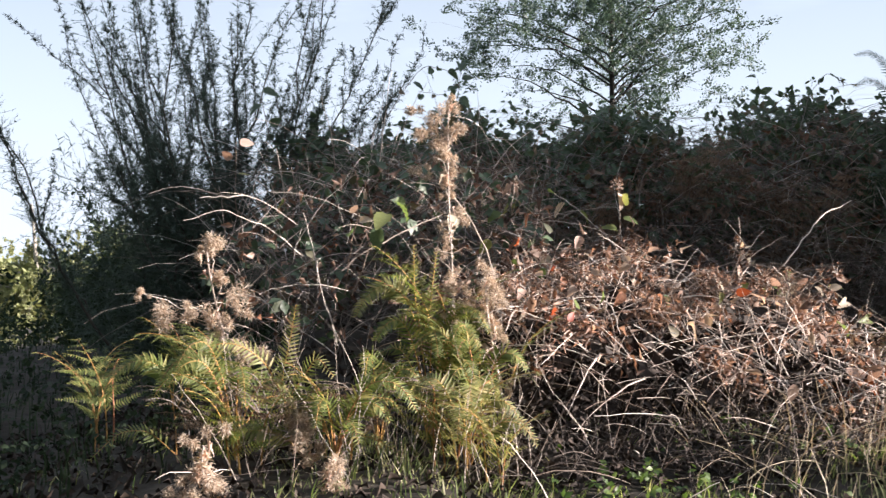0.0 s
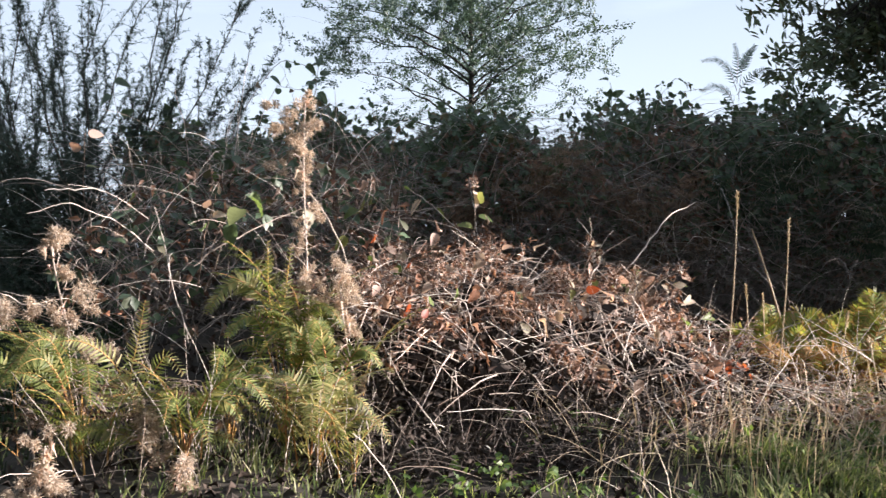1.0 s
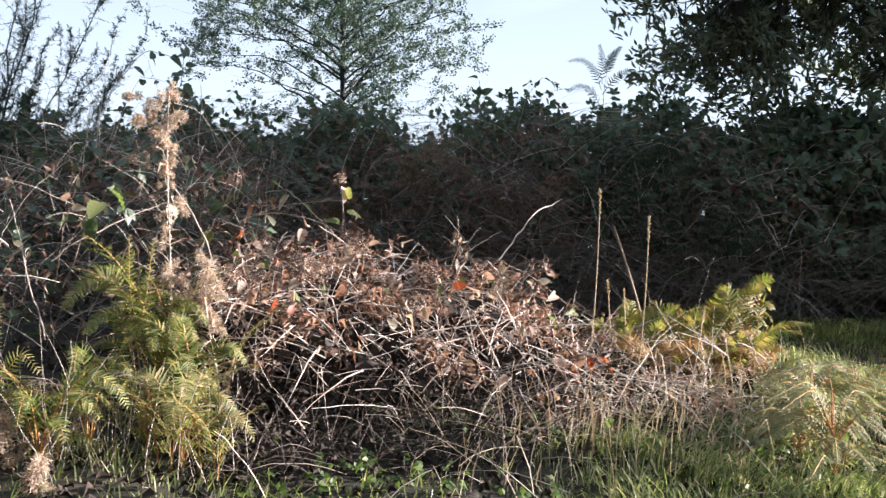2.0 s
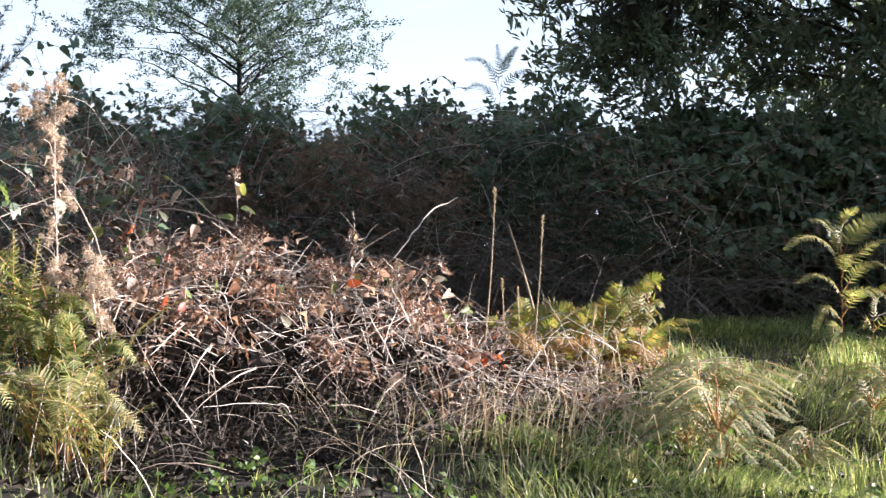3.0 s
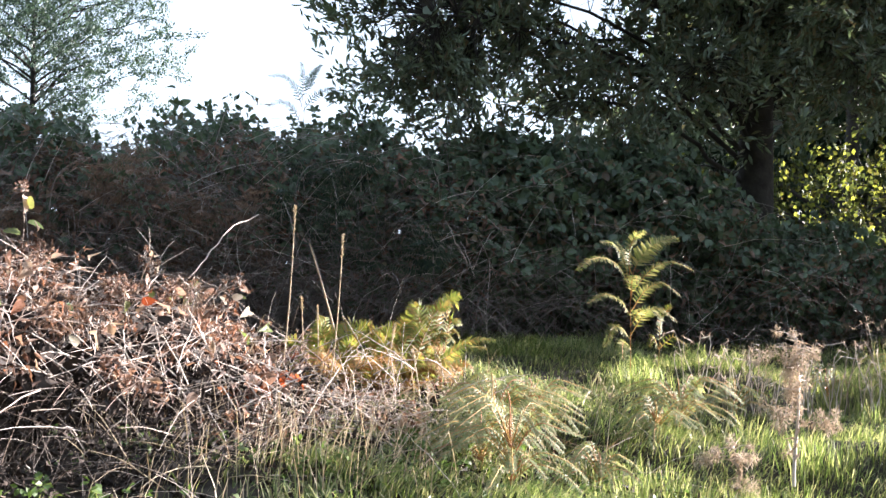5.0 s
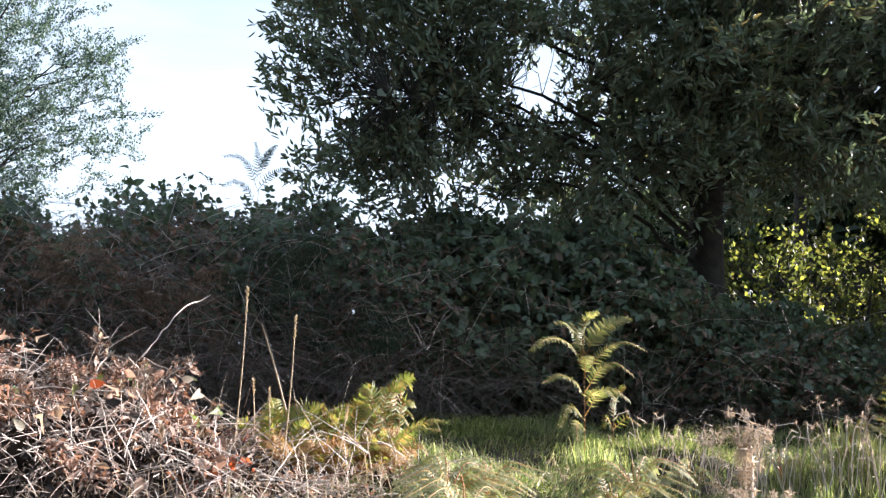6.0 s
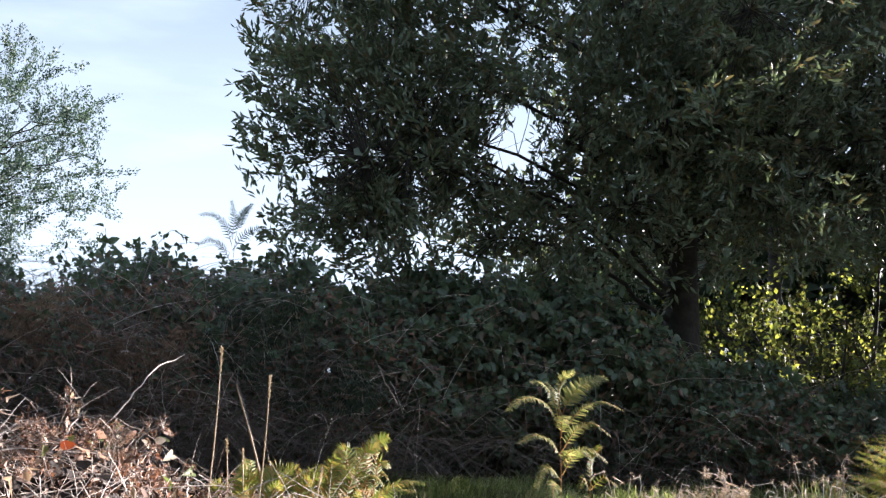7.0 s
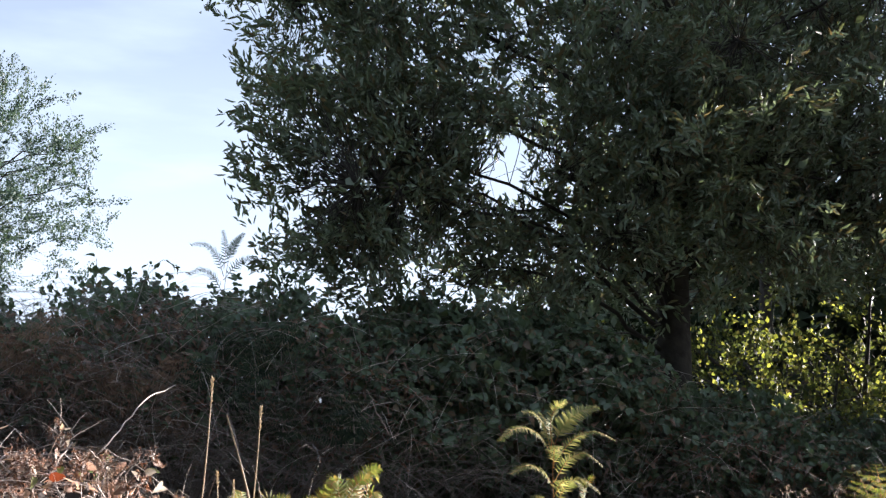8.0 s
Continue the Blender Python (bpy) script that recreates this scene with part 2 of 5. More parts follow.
SLIVER = (np.array([(-0.5, 0, 0), (0.5, 0, 0), (0.12, 1, 0.0), (-0.12, 1, 0.0)], float), np.array([(0, 1, 2, 3)]))
PINNULE = (np.array([(-0.19, 0, 0.0), (0.0, 0, 0.03), (0.19, 0, 0.0), (0.13, 0.75, -0.06), (0, 1, -0.1), (-0.13, 0.75, -0.06)], float),
           np.array([(0, 1, 4, 5), (1, 2, 3, 4)]))

COMB = (np.array([(-0.14, 0, 0.0), (0.14, 0, 0.0), (0.1, 0.85, -0.07), (-0.04, 1, -0.09)], float), np.array([(0, 1, 2, 3)]))
RUNG = blade_shape([0.09, 0.115, 0.065, 0.01], 0.35, 0.18)
LENS = (np.array([(0, 0, 0), (-0.15, 0.33, 0.05), (-0.12, 0.68, 0.02), (0, 1, -0.12), (0.12, 0.68, 0.02), (0.15, 0.33, 0.05)], float), np.array([(0, 1, 2, 3), (0, 3, 4, 5)]))


def step(a, b, x):
    u = np.clip((x - a) / (b - a), 0, 1)
    return u * u * (3 - 2 * u)


def wave(x, y, s, k=0.0):
    """A cheap smooth unevenness between about -1 and 1."""
    return (np.sin(x * s + 1.3 * np.sin(y * s * 0.7 + k)) * np.cos(y * s * 1.1 + k + 0.8 * np.sin(x * s * 1.7))
            + 0.5 * np.sin(x * s * 2.3 + k * 2 + y * s * 1.9)) / 1.5


def ground_z(x, y):
    x, y = np.asarray(x, float), np.asarray(y, float)
    z = 0.10 + 0.08 * np.clip(y, -4, 7) - 0.09 * np.clip(y - 7.5, 0, 45)
    z = z - 0.32 * step(0.5, 1.9, -x) * step(1.5, 4, y) - 0.2 * step(2, 5, -x)
    z = z + 0.07 * wave(x, y, 3.1, 1.0) * step(1.6, 2.3, x) * step(1.0, 2.0, y) * (1 - step(4.2, 5.0, y))
    near = 1 / (1 + (x * x + y * y) / 300)
    return z + near * (0.035 * wave(x, y, 1.7) + 0.03 * wave(x, y, 4.3, 2.0)) + (1 - near) * 0.5 * wave(x, y, 0.05, 1.0)


# ---- ground ----
u = np.linspace(-1, 1, 241)
gx = 9 * u + 1500 * u ** 9
GX, GY = np.meshgrid(gx, gx + 4, indexing="ij")
gv = np.stack([GX, GY, ground_z(GX, GY)], -1).reshape(-1, 3)
gi, gj = np.meshgrid(np.arange(240), np.arange(240), indexing="ij")
gf = np.stack([gi * 241 + gj, (gi + 1) * 241 + gj, (gi + 1) * 241 + gj + 1, gi * 241 + gj + 1], -1).reshape(-1, 4)
gme = heap((gv, gf))
gme.materials.append(SOIL)
tagged(new("ground", gme), "uneven dark soil with leaf litter under grass", "ground", kind="structure")


def grass_patch(name, label, n, x0, x1, y0, y1, tall, mat, keep, width=0.004, lean=0.6):
    x, y = rng.uniform(x0, x1, n), rng.uniform(y0, y1, n)
    k = keep(x, y) > rng.random(n)
    x, y = x[k], y[k]
    n = len(x)
    at = np.stack([x, y, ground_z(x, y) - 0.01], -1)
    tuft = 0.55 + 0.9 * wave(x, y, 6.0, 3.0) ** 2 + 0.4 * wave(x, y, 2.2, 1.0)
    h = tall * np.clip(tuft, 0.25, 1.9) * rng.uniform(0.4, 1.5, n)
    a = rng.normal(0, 0.9, n) + 3.0 * wave(x, y, 2.6, 0.5)
    out = np.stack([np.cos(a), np.sin(a), 0 * a], -1)
    l = lean * rng.uniform(0.2, 1.5, n)[:, None]
    up = np.array([[0, 0, 1.0]])
    pts = [at, at + (up * 0.45 + out * l * 0.15) * h[:, None], at + (up * 0.8 + out * l * 0.45) * h[:, None], at + (up * (0.95 - 0.25 * l) + out * l * 0.95) * h[:, None]]
    side = np.stack([-np.sin(a), np.cos(a), 0 * a], -1) * (width * rng.uniform(0.6, 1.4, n))[:, None] * 0.5
    v = np.stack([pts[0] - side, pts[0] + side, pts[1] - side, pts[1] + side, pts[2] - side * 0.7, pts[2] + side * 0.7, pts[3]], 1).reshape(-1, 3)
    b = np.arange(n)[:, None] * 7
    q = np.concatenate([b + [0, 1, 3, 2], b + [2, 3, 5, 4]])
    me = heap((v, q), (v[:0], b + [4, 5, 6] - len(v)))
    me.materials.append(mat)
    return tagged(new(name, me), label, "grass", kind="stuff")


def arcs(base, aim, length, n=8, droop=0.5, wiggle=0.05):
    """Arching stems from base along aim, sagging towards their tips: (m, n, 3)."""
    m = len(base)
    s = np.linspace(0, 1, n)[None, :, None]
    L = length[:, None, None]
    p = base[:, None] + unit(aim)[:, None] * L * s
    p[..., 2] -= (droop * np.ones(m))[:, None] * length[:, None] * (s[..., 0] ** 2.2)
    w = rng.normal(size=(m, n, 3)).cumsum(axis=1) * wiggle * L / n
    w -= w[:, :1]
    return p + w


def smooth_path(points, n=16):
    points = np.array(points, float)
    t, s = np.linspace(0, 1, len(points)), np.linspace(0, 1, n)
    p = np.stack([np.interp(s, t, points[:, c]) for c in range(3)], -1)
    for _ in range(1):
        p[1:-1] = (p[:-2] + 2 * p[1:-1] + p[2:]) / 4
    return p + np.sin(np.linspace(0, 9, n))[:, None] * np.array([[0.003, 0.002, 0.003]]) + rng.normal(size=(n, 3)) * 0.002


def taper(m, n, r, tip=0.35):
    return np.asarray(r, float).reshape(-1, 1) * np.ones((m, 1)) * np.linspace(1, tip, n)[None]


def trifoliate(at, aim, size, shape=LEAFLET, facing=(0, -0.35, 0.8)):
    """Three leaflets at each point, hanging a little."""
    n = len(at)
    aim = unit(aim + [0, 0, -0.15])
    face = unit(rng.normal(size=(n, 3)) * 0.45 + np.array(facing))
    side = unit(np.cross(aim, face))
    parts = []
    for k, s in ((0, 1.0), (-1, 0.82), (1, 0.82)):
        d = unit(aim + 1.15 * k * side + rng.normal(size=(n, 3)) * 0.15)
        parts.append(spread_leaves(shape, at + d * 0.006, d, face + rng.normal(size=(n, 3)) * 0.25, size * s))
    return parts


def join(pieces, slot=0):
    base, vs, fs = 0, [], []
    for v, f in pieces:
        vs.append(v)
        fs.append(f + base)
        base += len(v)
    return np.concatenate(vs), np.concatenate(fs), slot


# ---- single leaves ----
LEAF_MESH = {}


def leaf_object(parent, at, along, facing, size, mat, label=""):
    """One broad leaflet, an object of its own."""
    if mat.name not in LEAF_MESH:
        LEAF_MESH[mat.name] = []
        for k in range(4):
            fold = (0.3, 0.5, 0.15, 0.8)[k]
            v, f = blade_shape([0.03, 0.2, 0.25, 0.31, 0.29, 0.32, 0.27, 0.27, 0.19, 0.17, 0.08, 0.01], fold, (0.2, 0.35, 0.1, 0.5)[k], 0.04)
            me = heap((v, f))
            me.materials.append(mat)
            LEAF_MESH[mat.name].append(me)
    ob = new("leaf", LEAF_MESH[mat.name][rng.integers(0, 4)])
    along = Vector(along).normalized()
    side = along.cross(Vector(facing)).normalized()
    up = side.cross(along)
    m = Matrix((side, along, up)).transposed().to_4x4()
    ob.matrix_world = Matrix.Translation(at) @ m @ Matrix.Diagonal((size, size, size, 1))
    ob.parent = parent
    return tagged(ob, label=label)


# ---- bramble hedge along the back ----
def hedge_front(x):
    return np.interp(x, [-1.0, 0.3, 1.5, 2.5, 4.1, 5.5, 7.5], [5.9, 5.75, 5.6, 5.45, 4.95, 4.4, 3.3])


def hedge_top(x):
    return np.interp(x, [-1.0, 0.2, 1.0, 1.7, 2.1, 2.8, 3.5, 4.1, 4.7, 5.5, 7.5], [1.5, 1.62, 1.58, 1.6, 1.66, 1.58, 1.57, 1.6, 1.25, 1.0, 0.9]) + 0.08 * np.sin(x * 7.3 + 1) + 0.05 * np.sin(x * 17)


def hedge_points(x0, x1, n, skin=0.35):
    """Points through the body of the hedge, most of them near its front and top."""
    x = rng.uniform(x0, x1, n)
    depth = np.abs(rng.normal(size=n)) * skin
    z01 = rng.random(n) ** 0.8
    g = ground_z(x, hedge_front(x))
    top = hedge_top(x)
    bulge = 0.45 * (z01 - 0.55) ** 2 / 0.3 + 0.12 * wave(x, z01 * 2, 4.0)
    lump = 0.06 * wave(x, z01 * 3, 9.0, 1.0)
    y = hedge_front(x) + bulge * 0.9 + depth + lump
    over = rng.random(n) < 0.3
    z01[over] = 1 + rng.normal(size=over.sum()) * 0.05
    y[over] = (hedge_front(x) + 0.3 + rng.random(n) * 1.1)[over]
    return np.stack([x, y, g + (top - g) * z01], -1)


def hedge_bush(x0, x1, leaves, canes, label, dead=0.2, size=(0.03, 0.055)):
    ob = thing("bramble_bush", label, "bush", "bramble hedge")
    p = hedge_points(x0, x1, leaves, 0.22) - [0, 0.06, 0]
    low = (p[:, 2] - ground_z(p[:, 0], p[:, 1])) / 1.1
    keep = rng.random(len(p)) < np.clip(0.25 + low * 1.2, 0, 1)
    p = p[keep]
    aim = rand_dirs(len(p)) + [0, -0.6, -0.1]
    part("foliage", heap(join(trifoliate(p, aim, rng.uniform(*size, len(p)), BROAD, (0.1, -0.75, 0.6)))), HEDGE_LEAF, ob, "dark green three-part bramble leaves", "stuff")
    k = int((x1 - x0) * 2800)
    x, q = rng.uniform(x0, x1, k), rng.random(k)
    g = ground_z(x, hedge_front(x))
    p = np.stack([x, hedge_front(x) + rng.uniform(0.3, 1.6, k), g + (hedge_top(x) - 0.08 - g) * q], -1)
    part("inner_foliage", heap(spread_leaves(SCRAP, p, rand_dirs(k), rand_dirs(k) + [0, -0.9, 0.2], rng.uniform(0.08, 0.13, k))), HEDGE_LEAF, ob, "", "stuff")
    for p in hedge_points(x0, x1, 60, 0.05):
        d = unit(rng.normal(size=3) * 0.6 + [0, -0.5, -0.4])
        leaf_object(ob, p - [0, 0.05, 0], d, unit(rng.normal(size=3) * 0.4 + [0.1, -0.7, 0.6]), rng.uniform(0.045, 0.065), HEDGE_LEAF)
    k = int(canes * 0.6)
    base = hedge_points(x0, x1, k, 0.25)
    base[:, 2] -= 0.1
    aim = rand_dirs(k, 0.3) + [0, -0.5, 0.25]
    a = arcs(base, aim, rng.uniform(0.25, 0.9, k), 6, 0.35, 0.06)
    c = canes - k
    foot = hedge_points(x0, x1, c, 0.15)
    foot[:, 2] = ground_z(foot[:, 0], foot[:, 1])
    b = arcs(foot, rand_dirs(c, 0.5) + [0, -0.2, 1.1], rng.uniform(0.5, 1.5, c), 6, 0.35, 0.1)
    ab = np.concatenate([a, b])
    ab = ab[ab[..., 2].max(1) < hedge_top(ab[:, 0, 0]) + 0.1]
    part("cane_tangle", heap(tubes(ab, taper(len(ab), 6, rng.uniform(0.0008, 0.0024, len(ab))), 3)), DARK_CANE, ob, "tangled thin brown bramble canes", "stuff")
    k = int(canes * 0.1)
    a = hedge_points(x0, x1, k, 0.03) - [0, 0.08, 0.05]
    a = arcs(a, rand_dirs(k, 0.2) + [0, -0.1, 0.1], rng.uniform(0.15, 0.7, k), 8, 0.25, 0.06)
    part("bare_cane_tangle", heap(tubes(a[a[..., 2].max(1) < hedge_top(a[:, 0, 0])], taper(int((a[..., 2].max(1) < hedge_top(a[:, 0, 0])).sum()), 8, 0.0015), 3)), DEAD_CANE, ob, "pale bare canes hanging over the face", "stuff")
    k = int((x1 - x0) * 26)
    x = rng.uniform(x0, x1, k)
    foot = np.stack([x, hedge_front(x) + rng.uniform(0.2, 1.0, k), hedge_top(x) - 0.15], -1)
    up = arcs(foot, rand_dirs(k) * 0.7 + [0, 0, 0.9], rng.uniform(0.12, 0.3, k), 8, 0.15, 0.16)
    part("shoot_cover", heap(tubes(up, taper(k, 8, 0.0022), 4)), DARK_CANE, ob, "", "stuff")
    tips = np.concatenate([up[:, 2], up[:, 3], up[:, 4], up[:, 5], up[:, 6], up[:, 7]])
    part("shoot_foliage", heap(join(trifoliate(tips, rand_dirs(len(tips)) + [0, -0.3, 0], rng.uniform(0.02, 0.05, len(tips))))), HEDGE_LEAF, ob, "", "stuff")
    m = int(leaves * dead * 0.7)
    q = hedge_points(x0, x1, m, 0.2) - [0, 0.07, 0]
    q = q[q[:, 2] < hedge_top(q[:, 0]) - 0.1]
    part("withered_foliage", heap(spread_leaves(WITHERED, q, rand_dirs(len(q)) + [0, -0.2, -0.6], rand_dirs(len(q)), rng.uniform(0.03, 0.06, len(q)))), HUNG_LEAF, ob, "withered brown leaves", "stuff")
    return ob


hedge_bush(-0.9, 1.0, 1900, 2600, "tangled bramble bush with dark leaves and bare canes", 1.1, (0.03, 0.055))
hedge_bush(0.9, 2.1, 1150, 2900, "bramble bush with many bare canes and withered brown leaves", 2.2, (0.03, 0.055))
hedge_bush(2.0, 3.2, 2300, 1700, "leafy dark green bramble bush beside grass", 0.9, (0.035, 0.062))
hedge_bush(3.1, 4.4, 4600, 600, "dense dark green bramble bush beneath a wattle tree", 0.15, (0.04, 0.072))
hedge_bush(4.3, 7.0, 6500, 1000, "shaded bramble bush below a spreading wattle tree", 0.5, (0.035, 0.065))


# ---- dead bramble mound ----
def mound_h(x, y):
    ridge = np.interp(x, [0.0, 0.3, 0.62, 0.85, 0.98, 1.1, 1.25, 1.38, 1.5, 1.75, 2.0, 2.2], [0.34, 0.44, 0.5, 0.4, 0.35, 0.46, 0.38, 0.2, 0.14, 0.1, 0.05, 0.0])
    ridge = ridge * (1 + 0.2 * wave(x, y, 7.0, 2.0) + 0.2 * wave(x, y, 19.0, 1.0))
    return ridge * np.clip(1 - ((y - 4.35) / np.where(y < 4.35, 1.15, 0.75)) ** 2, 0, 1) ** 0.7


def open_hollow(p):
    """The mound overhangs a dark hollow at its foot."""
    low = p[:, 2] - ground_z(p[:, 0], p[:, 1])
    return p[~((low < 0.22 - 0.12 * (p[:, 0] - 0.2)) & (p[:, 1] < 3.9) & (p[:, 0] < 1.0))]


def mound_points(n, deep=0.5):
    x, y = rng.uniform(-0.1, 2.2, 4 * n), rng.uniform(3.2, 4.95, 4 * n)
    h = mound_h(x, y)
    k = np.flatnonzero((h > 0.03) & (wave(x, y, 15.0, 4.0) < 0.12))[:n]     # pockets stay open and dark
    x, y, h = x[k], y[k], h[k]
    return open_hollow(np.stack([x, y, ground_z(x, y) + h * (1 - deep * rng.random(len(x)) ** 2) + 0.02 * rng.normal(size=len(x))], -1))


mound = thing("dead_bramble_mound", "sunlit heap of dead bramble canes and withered brown leaves", "bush")
p = mound_points(1500, 0.75)
p = p[p[:, 0] > 0.15][:1000]
span = np.where(rng.random(len(p)) < 0.16, rng.uniform(0.35, 0.75, len(p)), rng.uniform(0.08, 0.32, len(p)))
stems = arcs(p, rand_dirs(len(p), 0.4) + [0.25, -0.3, 0.2], span, 9, 0.3, 0.06)
crest = ground_z(stems[..., 0], stems[..., 1]) + mound_h(stems[..., 0], stems[..., 1])
stems = stems[(stems[..., 2] - crest).max(1) < 0.1]
thick = taper(len(stems), 9, 0.0011 + 0.0026 * rng.random(len(stems)) ** 2)
for k in range(280):
    part("cane", heap(tubes(stems[k:k + 1], thick[k:k + 1], 5)), DEAD_CANE, mound)
part("thick_cane_tangle", heap(tubes(stems[280:], thick[280:], 5)), DEAD_CANE, mound, "thick pale dry canes", "stuff")
p = np.stack([rng.uniform(0.7, 2.2, 420), rng.uniform(2.95, 3.9, 420), np.zeros(420)], -1)
p[:, 2] = ground_z(p[:, 0], p[:, 1])
part("straw_tangle", heap(tubes(arcs(p, rand_dirs(420) * 0.8 + [0, 0, 0.7], rng.uniform(0.1, 0.36, 420), 7, 0.25, 0.07), taper(420, 7, rng.uniform(0.0009, 0.0022, 420)), 4)), STRAW, mound, "pale standing straw stems", "stuff")
p = mound_points(1000, 0.6)
part("cane_tangle", heap(tubes(arcs(p, rand_dirs(len(p), 0.25) + [0.1, -0.25, 0.1], rng.uniform(0.06, 0.3, len(p)), 6, 0.15, 0.06), taper(len(p), 6, rng.uniform(0.001, 0.0022, len(p)), 0.6), 3)), DEAD_CANE, mound, "pale dry criss-crossed canes", "stuff")
# withered leaves hang in bunches with dark gaps between them
p = mound_points(450, 0.45)
p = np.repeat(p, 13, 0) + rng.normal(size=(len(p) * 13, 3)) * [0.026, 0.026, 0.022]
part("withered_foliage", heap(spread_leaves(WITHERED, p, rand_dirs(len(p)) + [0, -0.3, -0.3], rand_dirs(len(p)), np.stack([rng.uniform(0.012, 0.034, len(p)), rng.uniform(0.015, 0.042, len(p)), rng.uniform(0.015, 0.04, len(p))], -1))), DEAD_LEAF, mound, "curled brown dead leaves", "stuff")
p = mound_points(230, 0.3)
part("bleached_foliage", heap(spread_leaves(WITHERED, p, rand_dirs(len(p)) + [0, -0.3, -0.3], rand_dirs(len(p)), np.stack([rng.uniform(0.02, 0.05, len(p)), rng.uniform(0.03, 0.06, len(p)), rng.uniform(0.03, 0.07, len(p))], -1))), PALE_LEAF, mound, "bleached pinkish curled leaves", "stuff")
# near-black leaf fill paints the deep shade between the canes
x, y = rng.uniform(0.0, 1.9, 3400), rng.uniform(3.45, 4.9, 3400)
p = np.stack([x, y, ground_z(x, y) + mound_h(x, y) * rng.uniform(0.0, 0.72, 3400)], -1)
part("inner_foliage", heap(spread_leaves(SCRAP, p, rand_dirs(3400), rand_dirs(3400), rng.uniform(0.04, 0.085, 3400))), SHADED_LITTER, mound, "rotting leaves within the heap, coloured dark as in shade", "stuff")
p = np.stack([0.2 + 1.7 * rng.random(240) ** 0.6, rng.uniform(3.1, 3.75, 240), np.zeros(240)], -1)
p[:, 2] = ground_z(p[:, 0], p[:, 1]) + rng.uniform(0.03, 0.25, 240)
part("front_cane_tangle", heap(tubes(arcs(p, rand_dirs(240, 0.2) + [0.1, -0.1, 0.2], rng.uniform(0.08, 0.36, 240), 7, 0.15, 0.06), taper(240, 7, rng.uniform(0.0007, 0.0022, 240)), 4)), DEAD_CANE, mound, "pale dry criss-crossed canes", "stuff")
# canes and leaves of the hollow carry its shade in their colour
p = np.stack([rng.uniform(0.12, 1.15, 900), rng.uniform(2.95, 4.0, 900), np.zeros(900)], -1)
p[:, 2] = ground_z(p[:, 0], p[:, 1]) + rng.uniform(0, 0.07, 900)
part("dark_cane_tangle", heap(tubes(arcs(p, rand_dirs(900, 0.2) + [0, -0.1, 0.5], rng.uniform(0.08, 0.3, 900), 6, 0.25, 0.08), taper(900, 6, rng.uniform(0.0007, 0.0017, 900)), 3)), SHADED_CANE, mound, "canes at the heap's foot, coloured dark as in shade", "stuff")
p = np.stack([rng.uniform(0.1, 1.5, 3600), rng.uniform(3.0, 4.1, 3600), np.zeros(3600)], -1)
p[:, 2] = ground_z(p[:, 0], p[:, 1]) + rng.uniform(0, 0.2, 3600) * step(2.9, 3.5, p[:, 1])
part("rotting_foliage", heap(spread_leaves(WITHERED, p, rand_dirs(3600) + [0, -0.2, -0.4], rand_dirs(3600), rng.uniform(0.016, 0.04, 3600))), SHADED_LITTER, mound, "rotting leaves at the heap's foot, coloured dark as in shade", "stuff")


# ---- bramble thicket behind the stalks ----
def thicket_points(n):
    x = rng.uniform(-0.95, 0.45, n)
    y = 4.5 + 0.9 * rng.random(n)
    top = np.interp(x, [-1.0, -0.7, -0.3, 0.0, 0.3, 0.5], [0.95, 1.2, 1.36, 1.4, 1.3, 1.1])
    g = ground_z(x, y)
    return np.stack([x, y, g + (top - g) * rng.random(n) ** 0.7], -1)


thicket = thing("bramble_bush", "leggy bramble thicket with bare canes and few leaves", "bush", "bramble hedge")
p = thicket_points(330)
part("dark_cane_tangle", heap(tubes(arcs(p, rand_dirs(len(p), 0.1) + [0, -0.2, 0.4], rng.uniform(0.2, 0.7, len(p)), 8, 0.35, 0.07), taper(len(p), 8, rng.uniform(0.0009, 0.0022, len(p))), 4)), DARK_CANE, thicket, "", "stuff")
p = thicket_points(330)
part("cane_tangle", heap(tubes(arcs(p, rand_dirs(len(p), 0.1) * 0.7 + [0, -0.3, 0.7], rng.uniform(0.2, 0.6, len(p)), 8, 0.3, 0.06), taper(len(p), 8, rng.uniform(0.001, 0.0022, len(p))), 4)), DEAD_CANE, thicket, "", "stuff")
p = thicket_points(200)
part("foliage", heap(join(trifoliate(p, rand_dirs(len(p)) + [0, -0.5, -0.1], rng.uniform(0.04, 0.075, len(p))))), HEDGE_LEAF, thicket, "", "stuff")
p = thicket_points(560)
part("withered_foliage", heap(spread_leaves(WITHERED, p, rand_dirs(len(p)) + [0, 0, -0.6], rand_dirs(len(p)), rng.uniform(0.025, 0.06, len(p)))), DEAD_LEAF, thicket, "", "stuff")


for k, p in enumerate(thicket_points(44)):
    leaf_object(thicket, p - [0, 0.12, 0], unit(rng.normal(size=3) * 0.6 + [0, -0.2, -0.6]), unit(rng.normal(size=3) * 0.8 + [0.3, -0.6, 0.4]), rng.uniform(0.035, 0.06), (HEDGE_LEAF, FRESH_LEAF, PALE_LEAF, HEDGE_LEAF, DEAD_LEAF, HEDGE_LEAF, DEAD_LEAF)[k % 7])


# ---- bracken ----
# spacing of the leaflets, their share of the pinna, least and greatest length, shape, unevenness, sag
TEETH = {"comb": (0.0092, 0.17, 0.011, 0.021, COMB, 0.06, 0.3), "coarse": (0.0125, 0.2, 0.012, 0.036, PINNULE, 0.1, 0.5)}


